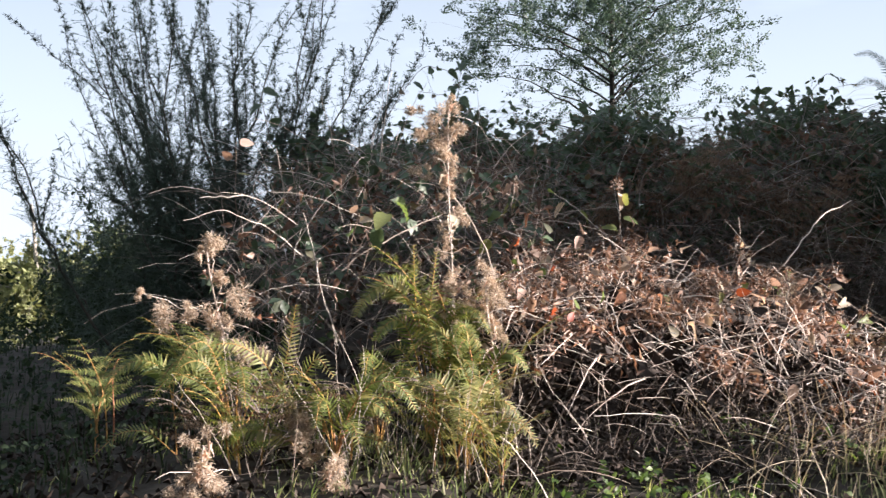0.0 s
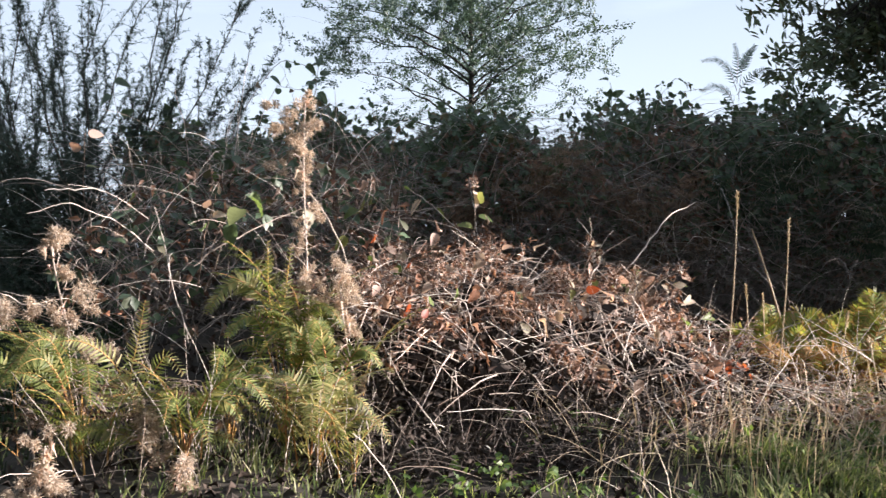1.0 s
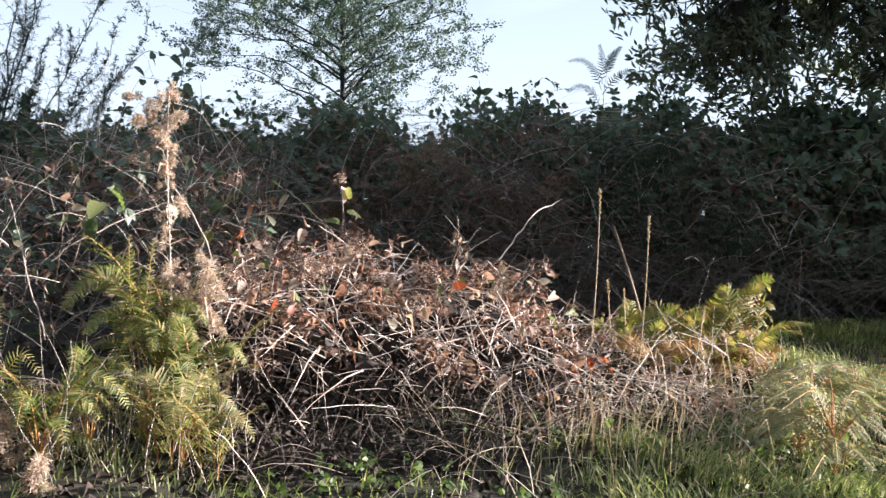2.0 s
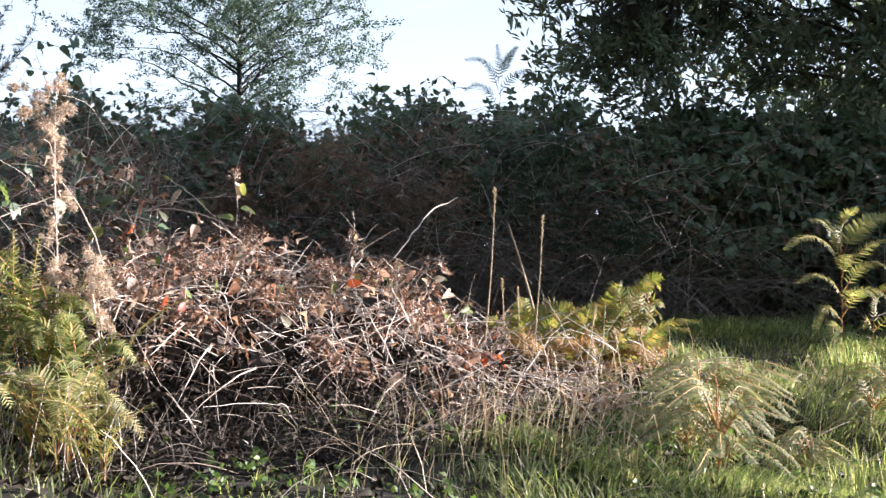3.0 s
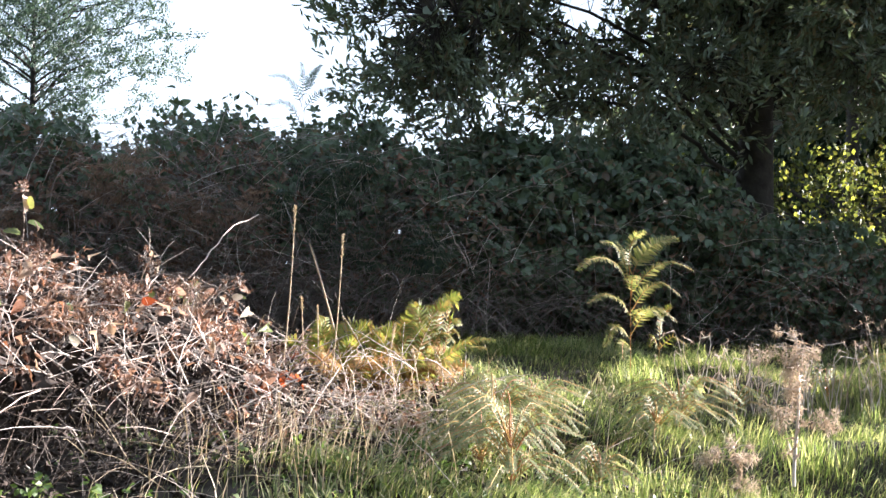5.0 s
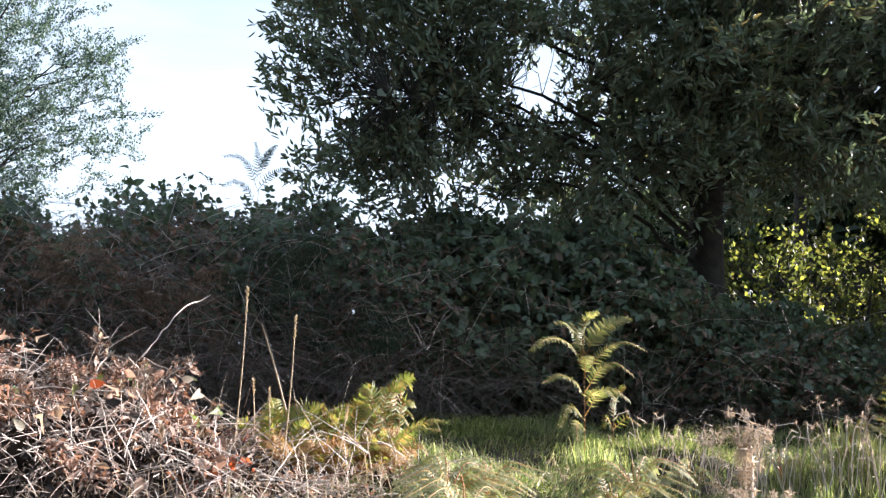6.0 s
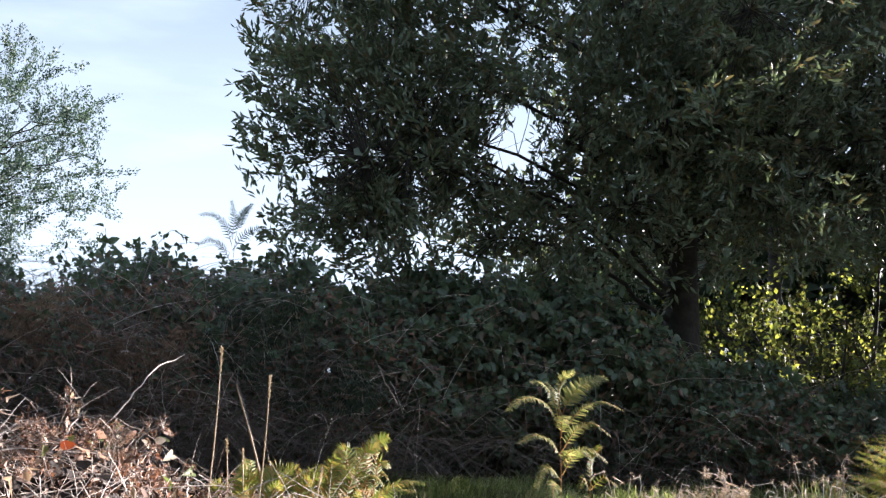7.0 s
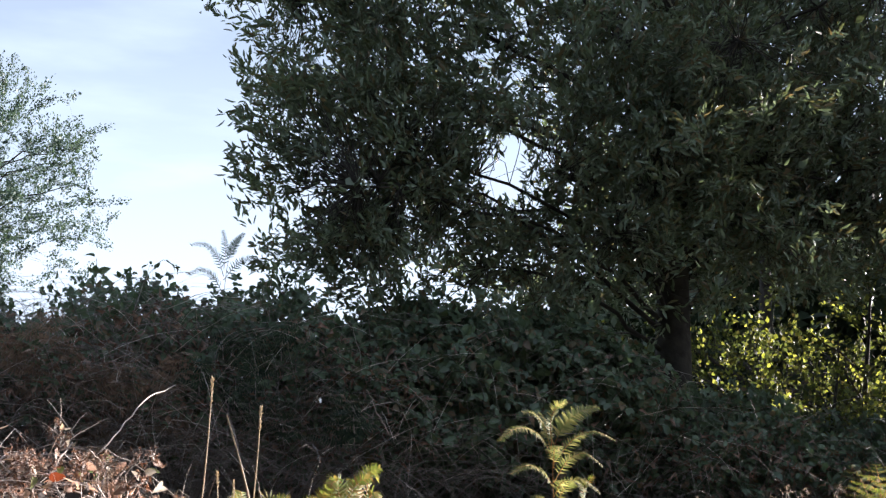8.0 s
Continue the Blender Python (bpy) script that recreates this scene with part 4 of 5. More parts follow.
# ---- grass ----
lawn = lambda x, y: step(0.95, 1.8, x + 0.35 * (3.4 - y)) * (hedge_front(x) + 0.1 > y)
grass_patch("grass", "lush uneven grass lit by low sun", 86000, 0.8, 5.2, 1.6, 5.4, 0.075, GRASS, lawn, 0.003, 1.5)
rough = lambda x, y: 0.6 * (1 - 0.9 * (x < -0.5)) * (y < 3.9) * (1 - step(1.6, 2.2, x)) * (1 - 0.85 * step(-0.2, 0.2, x) * (1 - step(0.8, 1.2, x)) * step(2.9, 3.2, y))
grass_patch("rough_grass", "rough grass and weeds below brambles", 26000, -2.2, 2.2, 1.4, 4.4, 0.07, GRASS, rough, 0.0035, 1.1)
grass_patch("dry_grass", "thin straw-coloured dry grass stems", 2600, 0.1, 2.3, 2.6, 4.4, 0.22, STRAW, lambda x, y: 0.6 * step(0.4, 1.3, x) * (1 - 0.9 * step(1.7, 2.0, x)), 0.0022, 0.8)
grass_patch("trodden_grass", "short trodden grass of the clearing", 48000, -5.0, 5.5, -4.5, 1.7, 0.07, GRASS, lambda x, y: 0.7 + 0.45 * wave(x, y, 1.1, 2.0), 0.011, 1.3)
# grass in the near-black leaf colour, which stands in for shade
grass_patch("shaded_grass", "coarse grass on falling ground, coloured dark for shade", 7000, -5.5, -0.75, 3.2, 9.5, 0.14, SHADED_LEAF, lambda x, y: 0.8 + 0 * x, 0.006)


# ---- dead thistles ----
def fluff_head(at, r, n, hang=0.3):
    """A spent head: a tangled ball of short curled bristles."""
    core = rand_dirs(n) * [0.75, 0.75, 0.8] * r * rng.random((n, 1)) ** 0.5
    d = unit(core) * 0.9 + rand_dirs(n) * 0.8 + [0, 0, -hang]
    return spread_leaves(SLIVER, at + core, d, rand_dirs(n), np.stack([rng.uniform(0.0014, 0.0036, n), r * rng.uniform(0.25, 0.8, n), np.ones(n)], -1))


def ball_thistle(foot, balls, label, radius=0.005, fluff=None, puff=0.9):
    """A dead thistle whose stalk bears tangled balls of fluff at given places (x, y, z, radius)."""
    ob = thing("dead_thistle", label, "thistle", "dead thistles")
    foot, b = np.array(foot, float), np.array(balls, float)
    top = b[b[:, 2].argmax(), :3]
    s = np.linspace(0, 1, 14)[:, None]
    path = foot + (top - foot) * s + np.stack([np.sin(s[:, 0] * 6), np.cos(s[:, 0] * 4), 0 * s[:, 0]], -1) * 0.012 * s
    part("stalk", heap(tubes(path[None], np.linspace(radius, radius * 0.5, 14)[None], 7)), DEAD_CANE, ob, "pale dry stalk")
    stalk = ob.children[0]
    k = np.clip((b[:, 2] - 0.08 - foot[2]) / (top[2] - foot[2]), 0.1, 1)
    start = np.stack([np.interp(k, s[:, 0], path[:, c]) for c in range(3)], -1)
    q = np.linspace(0, 1, 7)[None, :, None]
    br = start[:, None] + (b[:, None, :3] - start[:, None]) * q + rng.normal(size=(len(b), 7, 3)) * 0.006 * np.sin(q * np.pi)
    bare = arcs(start[rng.integers(0, len(b), 14)], rand_dirs(14, 0.4) + [0, 0, 0.4], rng.uniform(0.04, 0.16, 14), 7, 0.3, 0.15)
    part("stem_tangle", heap(tubes(np.concatenate([br, bare]), taper(len(b) + 14, 7, radius * 0.45), 5)), DEAD_CANE, ob, "", "stuff")
    for x, y, z, r in b:
        r *= puff
        for _ in range(5):
            p = np.array((x, y, z)) + rng.normal(size=3) * r * [0.55, 0.55, 0.6]
            part("seed_head", heap(fluff_head(p, r * rng.uniform(0.35, 0.8), 150)), fluff or FLUFF, stalk, "tan fluffy spent seed head")
    p = path[rng.integers(3, 14, 30)] + rng.normal(size=(30, 3)) * 0.012
    part("withered_foliage", heap(spread_leaves(WITHERED, p, rand_dirs(30) + [0, 0, -0.6], rand_dirs(30), np.stack([rng.uniform(0.01, 0.02, 30), rng.uniform(0.02, 0.04, 30), rng.uniform(0.02, 0.04, 30)], -1))), PALE_LEAF, ob, "", "stuff")
    return ob


def thistle(foot, top, heads, label, radius=0.006, branches=10, lift=0.35, seed_size=(0.02, 0.04), reach=0.11, bristles=90, fluff=None):
    ob = thing("dead_thistle", label, "thistle", "dead thistles")
    foot, top = np.array(foot, float), np.array(top, float)
    s = np.linspace(0, 1, 14)[:, None]
    path = foot + (top - foot) * s + np.stack([np.sin(s[:, 0] * 5), np.cos(s[:, 0] * 4), 0 * s[:, 0]], -1) * 0.02 * s
    part("stalk", heap(tubes(path[None], np.linspace(radius, radius * 0.4, 14)[None], 7)), DEAD_CANE, ob, "pale dry stalk")
    k = 1 - (1 - lift) * rng.random(branches) ** 1.7
    start = np.stack([np.interp(k, s[:, 0], path[:, c]) for c in range(3)], -1)
    br = arcs(start, rand_dirs(branches, 0.5) + [0, 0, 0.5], rng.uniform(0.02, reach, branches), 6, 0.3, 0.15)
    part("stem_tangle", heap(tubes(br, taper(branches, 6, radius * 0.4), 5)), DEAD_CANE, ob, "", "stuff")
    q = 1 - (1 - lift * 0.5) * rng.random(40)
    at = np.stack([np.interp(q, s[:, 0], path[:, c]) for c in range(3)], -1)
    part("withered_foliage", heap(spread_leaves(WITHERED, at, rand_dirs(40) + [0, 0, -0.6], rand_dirs(40), np.stack([rng.uniform(0.01, 0.02, 40), rng.uniform(0.02, 0.045, 40), rng.uniform(0.02, 0.04, 40)], -1))), PALE_LEAF if fluff is None else fluff, ob, "", "stuff")
    spots = max(3, heads // 9)
    u = 1 - (1 - lift) * rng.random(spots) ** 1.8
    centre = np.stack([np.interp(u, s[:, 0], path[:, c]) for c in range(3)], -1) + rng.normal(size=(spots, 3)) * [reach * 0.6, reach * 0.4, reach * 0.2]
    along = centre[rng.integers(0, spots, heads)] + rng.normal(size=(heads, 3)) * 0.02
    where = np.concatenate([br[: heads // 4, -1], along])
    for p in where[:heads]:
        part("seed_head", heap(fluff_head(p, rng.uniform(*seed_size) * rng.uniform(0.7, 1.3), bristles)), fluff or FLUFF, ob, "tan fluffy spent seed head")
    return ob


ball_thistle((0.03, 3.72, 0.3), [(-0.11, 3.95, 1.44, 0.035), (0.03, 3.95, 1.46, 0.045), (0.05, 3.94, 1.38, 0.05), (-0.03, 3.94, 1.41, 0.05), (-0.07, 3.93, 1.37, 0.04), (0.0, 3.93, 1.345, 0.05), (0.005, 3.93, 1.3, 0.04), (-0.055, 3.93, 1.24, 0.035),
                                 (0.02, 3.92, 1.25, 0.035), (0.01, 3.92, 1.2, 0.035), (0.02, 3.92, 1.15, 0.03), (0.055, 3.9, 1.08, 0.04), (0.02, 3.9, 1.03, 0.028), (0.0, 3.9, 0.97, 0.03), (0.03, 3.88, 0.9, 0.024), (0.02, 3.86, 0.84, 0.022)], "tall dead thistle with tan fluffy seed heads", 0.0032, puff=0.78)
ball_thistle((0.19, 3.42, 0.3), [(0.03, 3.48, 0.85, 0.035), (0.07, 3.48, 0.81, 0.038), (0.03, 3.48, 0.75, 0.035), (0.13, 3.48, 0.88, 0.036), (0.15, 3.48, 0.82, 0.045), (0.13, 3.48, 0.77, 0.03), (0.16, 3.48, 0.73, 0.036), (0.175, 3.46, 0.64, 0.018), (0.18, 3.45, 0.55, 0.02), (0.185, 3.44, 0.46, 0.018)], "dead thistle with drooping fluffy heads among ferns", 0.0035)
ball_thistle((-0.62, 3.7, 0.25), [(-0.89, 3.63, 0.79, 0.065), (-0.96, 3.65, 0.84, 0.022), (-0.75, 3.66, 1.01, 0.045), (-0.73, 3.66, 0.96, 0.045), (-0.64, 3.69, 0.8, 0.05), (-0.75, 3.66, 0.76, 0.05), (-0.71, 3.68, 0.88, 0.03), (-0.7, 3.67, 0.74, 0.045), (-0.81, 3.65, 0.78, 0.035)], "dead thistle with round tan fluffy heads above ferns")
ball_thistle((-0.5, 3.5, 0.25), [(-0.72, 3.5, 0.66, 0.03), (-0.6, 3.5, 0.66, 0.045), (-0.55, 3.5, 0.64, 0.04)], "low dead thistle with loose fluffy heads", 0.004)
ball_thistle((-0.36, 3.2, 0.2), [(-0.4, 3.17, 0.53, 0.045), (-0.42, 3.16, 0.49, 0.045), (-0.37, 3.15, 0.47, 0.04), (-0.36, 3.14, 0.42, 0.035)], "drooping dead thistle head among bracken", 0.004)
ball_thistle((-0.6, 2.95, 0.2), [(-0.6, 2.89, 0.48, 0.04), (-0.62, 2.88, 0.42, 0.045), (-0.58, 2.88, 0.38, 0.04), (-0.64, 2.86, 0.36, 0.035)], "low dead thistle at the edge of the bracken", 0.004)
ball_thistle((-0.26, 2.95, 0.2), [(-0.29, 2.92, 0.42, 0.035), (-0.28, 2.91, 0.37, 0.035)], "low dead thistle at the edge of the bracken", 0.004)
thistle((2.62, 2.55, 0.3), (2.68, 2.6, 0.74), 48, "spent brown thistle standing in grass", 0.006, 22, 0.2, (0.016, 0.03), 0.09, 80, DARK_FLUFF)
thistle((2.3, 2.45, 0.28), (2.35, 2.5, 0.44), 20, "short spent thistle in bright grass", 0.004, 8, 0.4, (0.015, 0.026), 0.06, 80, DARK_FLUFF)


# ---- tall dry grass stems ----
def seed_stem(foot, top, label, r=0.0028, head=0.12):
    ob = thing("tall_grass", label, "grass", "tall dry grasses")
    foot, top = np.array(foot, float), np.array(top, float)
    s = np.linspace(0, 1, 10)[:, None]
    path = foot + (top - foot) * s + np.array([0.012, 0.0, 0]) * np.sin(s * 3)
    part("stem", heap(tubes(path[None], np.linspace(r, r * 0.5, 10)[None], 6)), STRAW, ob)
    if head:
        n = 90
        q = 1 - head * rng.random(n)
        at = foot + (top - foot) * q[:, None] + np.array([0.012, 0, 0]) * np.sin(q * 3)[:, None]
        part("seed_head", heap(spread_leaves(PHYLL, at, unit(top - foot) + rng.normal(size=(n, 3)) * 0.3, rand_dirs(n), rng.uniform(0.009, 0.015, n))), STRAW, ob, "narrow pale seed head")
    return ob


seed_stem((1.38, 3.66, 0.38), (1.43, 3.64, 1.13), "tall upright straw-coloured grass stem")
seed_stem((1.53, 3.6, 0.38), (1.58, 3.58, 1.04), "tall upright straw-coloured grass stem")
seed_stem((1.78, 3.95, 0.42), (1.62, 3.99, 1.02), "leaning reddish dry dock stem", 0.005, 0)
seed_stem((1.5, 3.75, 0.4), (1.5, 3.75, 0.82), "short straw-coloured grass stem")
seed_stem((1.55, 3.75, 0.4), (1.56, 3.75, 0.79), "short straw-coloured grass stem")
seed_stem((1.6, 3.4, 0.35), (1.74, 3.5, 0.74), "leaning straw-coloured grass stem")
seed_stem((1.75, 3.3, 0.35), (1.76, 3.4, 0.66), "short straw-coloured grass stem")


# ---- dead weeds and tufts ----
def weed_clump(x, y, n, spread_, tall, mat, label, r=0.0013):
    """Thin dead stems with hooked tips."""
    ob = thing("dead_weed", label, "weed", "dead weeds")
    foot = np.stack([rng.normal(x, spread_, n), rng.normal(y, spread_ * 0.6, n), np.zeros(n)], -1)
    foot[:, 2] = ground_z(foot[:, 0], foot[:, 1]) - 0.02
    st = arcs(foot, rand_dirs(n) * 0.3 + [0, 0, 1.0], tall * rng.uniform(0.5, 1.15, n), 10, 0.02, 0.1)
    hook = rng.normal(size=(n, 3)) * [0.03, 0.03, 0.008] - [0, 0, 0.02]
    st[:, -1] = st[:, -2] + hook
    st[:, -2] += hook * 0.2
    part("stem_tangle", heap(tubes(st, taper(n, 10, r, 0.6), 4)), mat, ob, "", "stuff")
    tips = np.repeat(st[:, -2:].reshape(-1, 3), 9, 0)
    part("seed_fluff", heap(spread_leaves(SLIVER, tips, rand_dirs(len(tips)), rand_dirs(len(tips)), np.stack([np.full(len(tips), 0.0012), rng.uniform(0.008, 0.022, len(tips)), np.ones(len(tips))], -1))), FLUFF, ob, "", "stuff")
    return ob


for k in range(7):
    weed_clump(3.25 + 0.13 * k, 3.75 - 0.13 * k, 16, 0.07, 0.36, DEAD_CANE, "grey dead weed stems with curled tips in grass", 0.0028)
weed_clump(4.15, 3.5, 14, 0.12, 0.4, DEAD_CANE, "tall grey dead weeds before the shaded hedge")
weed_clump(4.4, 3.3, 14, 0.12, 0.45, STRAW, "tall pale dead weeds before the shaded hedge")
weed_clump(2.05, 3.2, 10, 0.12, 0.2, STRAW, "thin pale weed stems among faded bracken")
weed_clump(2.5, 3.3, 10, 0.12, 0.18, STRAW, "thin pale weed stems in grass")


def tuft(x, y, n, tall):
    ob = thing("grass_tuft", "bright green grass tuft in sun", "grass", "grass tufts")
    foot = np.stack([rng.normal(x, 0.035, n), rng.normal(y, 0.03, n), np.zeros(n)], -1)
    foot[:, 2] = ground_z(foot[:, 0], foot[:, 1]) - 0.01
    d = unit(foot - [x, y, 0]) * [1, 1, 0]
    p = arcs(foot, d * 0.55 + rand_dirs(n) * 0.25 + [0, 0, 1.0], tall * rng.uniform(0.5, 1.1, n), 6, 0.15, 0.05)
    w = rng.uniform(0.001, 0.0019, n)[:, None, None] * np.array([1, 1, 0.9, 0.7, 0.45, 0.05])[None, :, None]
    side = unit(np.cross(p[:, 1] - p[:, 0], rand_dirs(n)))[:, None]
    v = np.stack([p - side * w, p + side * w], 2).reshape(-1, 3)
    b = (np.arange(n)[:, None] * 12 + np.arange(5)[None] * 2).reshape(-1, 1)
    part("blade_mass", heap((v, b + [0, 1, 3, 2])), GRASS, ob, "", "stuff")


for k in range(8):
    tuft(3.1 + 0.1 * math.sin(2.1 * k), 3.85 + 0.05 * math.cos(k), 50, 0.17)
for k in range(40):
    x, y = rng.uniform(1.7, 4.2), rng.uniform(1.9, 4.3)
    if y < hedge_front(x) - 0.5:
        tuft(x, y, 60, rng.uniform(0.08, 0.15))
for k in range(14):
    tuft(rng.uniform(3.7, 4.2), rng.uniform(3.15, 3.5), 60, rng.uniform(0.16, 0.3))
for k in range(30):
    tuft(rng.uniform(1.15, 1.9), rng.uniform(2.1, 2.75), 50, rng.uniform(0.05, 0.1))
for k in range(46):
    tuft(rng.uniform(1.85, 3.1), rng.uniform(2.0, 2.85), 80, rng.uniform(0.07, 0.14))


# ---- litter ----
def scatter(n, x0, x1, y0, y1, keep):
    x, y = rng.uniform(x0, x1, n), rng.uniform(y0, y1, n)
    k = keep(x, y) > rng.random(n)
    return np.stack([x[k], y[k], ground_z(x[k], y[k])], -1)


# ground litter takes the shade-darkened leaf colour too
p = scatter(7000, -2.4, 2.4, 2.0, 5.0, lambda x, y: 0.9 - 0.6 * step(1.4, 2.2, x)) + [0, 0, 0.015]
me = heap(spread_leaves(WITHERED, p, rand_dirs(len(p), 0.7), rand_dirs(len(p)) + [0, 0, 1.0], rng.uniform(0.025, 0.055, len(p))))
me.materials.append(SHADED_LITTER)
tagged(new("leaf_litter", me), "brown fallen leaves on soil, darkened for shade", "leaf litter", kind="stuff")
p = scatter(700, -0.7, 2.5, 2.2, 4.3, lambda x, y: 0.45 - 0.2 * step(1.4, 2.2, x)) + [0, 0, 0.02]
me = heap(tubes(arcs(p, rand_dirs(len(p), 0.2) + [0, 0, 0.35], rng.uniform(0.08, 0.35, len(p)), 6, 0.25, 0.07), taper(len(p), 6, rng.uniform(0.0008, 0.0022, len(p))), 3))
me.materials.append(DEAD_CANE)
tagged(new("fallen_twigs", me), "fallen dry twigs and broken canes on the ground", "twigs", kind="stuff")
p = scatter(5200, -0.4, 2.6, 1.8, 3.7, lambda x, y: 0.7 * step(0.25, 0.8, x + 0.5 * (3.3 - y)) * (1 - step(1.7, 2.3, x)) * (0.4 + 0.6 * wave(x, y, 4.0)))
p[:, 2] += rng.uniform(0.01, 0.07, len(p))
me = heap(join(trifoliate(p, rand_dirs(len(p), 0.5), rng.uniform(0.014, 0.03, len(p)))))
me.materials.append(HERB)
tagged(new("low_herbs", me), "low green clover-like weeds below the brambles", "weeds", kind="stuff")

# weeds get the same near-black green in place of shade
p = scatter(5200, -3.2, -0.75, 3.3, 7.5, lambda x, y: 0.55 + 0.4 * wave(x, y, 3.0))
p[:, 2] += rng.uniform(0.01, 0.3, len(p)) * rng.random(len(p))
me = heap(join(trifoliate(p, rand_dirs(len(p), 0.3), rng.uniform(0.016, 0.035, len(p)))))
me.materials.append(SHADED_LEAF)
tagged(new("shaded_weeds", me), "leafy weeds on falling ground, coloured dark for shade", "weeds", kind="stuff")
p = scatter(130, -0.6, 0.25, 2.95, 3.8, lambda x, y: 0.9 + 0 * x)
me = heap(tubes(arcs(p, rand_dirs(len(p)) * 0.5 + [0, 0, 1.0], rng.uniform(0.15, 0.5, len(p)), 7, 0.1, 0.1), taper(len(p), 7, rng.uniform(0.0006, 0.0014, len(p))), 4))
me.materials.append(DEAD_CANE)
tagged(new("dry_stems", me), "thin dry stems standing among bracken ferns", "stems", kind="stuff")


# ---- bramble sprigs ----
def flower_cluster(at, r, n):
    """A dried panicle: short pedicels with withered calyces."""
    d = rand_dirs(n) + [0, 0, 0.25]
    tip = at + unit(d) * (r * rng.uniform(0.4, 1.0, n))[:, None]
    stalks = np.stack([np.tile(at, (n, 1)), (at + tip) / 2 + rng.normal(size=(n, 3)) * 0.003, tip], 1)
    cups = spread_leaves(WITHERED, np.repeat(tip, 4, 0), rand_dirs(4 * n), rand_dirs(4 * n), np.full(4 * n, 0.011) * rng.uniform(0.6, 1.5, 4 * n))
    return (*tubes(stalks, taper(n, 3, 0.0009, 0.8), 3), 0), (*cups, 1)


def sprig(label, points, leaf_mats, count, size=0.07, r=0.0025, cluster=0, cane=None, tip=0.45):
    """A bramble cane with leaflets towards its tip and perhaps a dried flower cluster."""
    ob = thing("bramble_sprig", label, "bramble", "bramble sprigs")
    path = smooth_path(points)
    stem = part("cane", heap(tubes(path[None], np.linspace(r, r * 0.5, len(path))[None], 6)), cane or DEAD_CANE, ob)
    s = np.linspace(0, 1, len(path))
    for i in range(count):
        q = 1 - tip * i / max(1, count)
        p = np.array([np.interp(q, s, path[:, c]) for c in range(3)])
        d = unit(rng.normal(size=3) * 0.7 + [0.5 * (-1) ** i, -0.3, -0.35])
        leaf_object(stem, p + d * 0.012, d, unit(rng.normal(size=3) * 0.5 + [0.2, -0.7, 0.6]), size * rng.uniform(0.8, 1.15), leaf_mats[i % len(leaf_mats)])
    for i in range(cluster):
        p = path[-1 - 2 * i] + rng.normal(size=3) * 0.01
        part("dried_flower", heap(*flower_cluster(p, 0.045, 14)), (DEAD_CANE, DEAD_LEAF), stem, "dried brown flower cluster")
    return ob


F, PL, T, D = FRESH_LEAF, PALE_LEAF, TURNED_LEAF, HEDGE_LEAF
sprig("bramble sprig with bright ribbed green leaves", [(-0.33, 4.15, 0.8), (-0.24, 3.94, 1.0), (-0.17, 3.88, 1.13)], [F, F, D], 3, 0.085)
sprig("bramble sprig with pinkish dying leaves", [(-0.36, 4.2, 0.8), (-0.33, 4.09, 0.97), (-0.28, 3.99, 1.14)], [PL, PL, PL, F], 4, 0.055)
sprig("thin bramble cane with pale red dying leaves", [(-0.8, 4.7, 0.9), (-0.83, 4.63, 1.2), (-0.81, 4.53, 1.4)], [PL, PL, F], 3, 0.07)
sprig("bramble sprig with sunlit green leaves", [(0.1, 4.7, 0.7), (0.15, 4.6, 0.95), (0.26, 4.57, 1.16)], [F, F, D, F], 4, 0.075)
sprig("bramble sprig with yellow-green leaves", [(0.75, 4.7, 0.9), (0.62, 4.76, 1.08), (0.47, 4.86, 1.2)], [F, PL, F], 3, 0.07)
sprig("upright bramble sprig with pale leaves and dried flowers", [(0.64, 4.4, 0.7), (0.67, 4.35, 0.95), (0.66, 4.33, 1.18)], [PL, F, F, F], 4, 0.075, cluster=1)
sprig("high bramble sprig with dark leaves against the sky", [(-0.4, 5.2, 1.2), (-0.23, 5.19, 1.6), (-0.08, 5.17, 1.8), (0.05, 5.15, 1.76)], [D], 8, 0.065, cane=DARK_CANE, tip=0.6)
sprig("high bramble sprig with dark leaves against the sky", [(0.0, 5.25, 1.2), (0.06, 5.2, 1.55), (0.09, 5.17, 1.8)], [D], 7, 0.06, cane=DARK_CANE, tip=0.5)
sprig("bramble cane with one dark leaf against the sky", [(-0.75, 5.6, 1.2), (-0.82, 5.54, 1.5), (-0.87, 5.52, 1.74)], [D], 3, 0.075, cane=DARK_CANE)
sprig("high bramble sprig above the hedge top", [(1.75, 6.2, 1.3), (1.7, 6.17, 1.62), (1.69, 6.15, 1.86)], [D], 7, 0.06, cane=DARK_CANE, tip=0.6)
for k in range(14):
    x = -0.2 + 0.26 * k + 0.1 * math.sin(7 * k)
    y, z, a = float(hedge_front(x)) + 0.4 + 0.2 * math.sin(3 * k), float(hedge_top(x)), math.sin(5 * k)
    sprig("leafy bramble spray above the hedge top", [(x - 0.1 * a, y, z - 0.3), (x, y, z + 0.02), (x + 0.12 * a, y - 0.03, z + 0.12 + 0.06 * math.sin(4 * k)), (x + 0.26 * a, y - 0.06, z + 0.08)], [D], 9, 0.04, 0.002, cane=DARK_CANE, tip=0.7)
sprig("bramble sprig with pale green leaves", [(1.2, 4.4, 0.75), (1.27, 4.32, 0.9), (1.38, 4.27, 0.84), (1.52, 4.13, 0.7)], [F, PL, F, PL, F], 5, 0.06, cluster=1, tip=0.7)
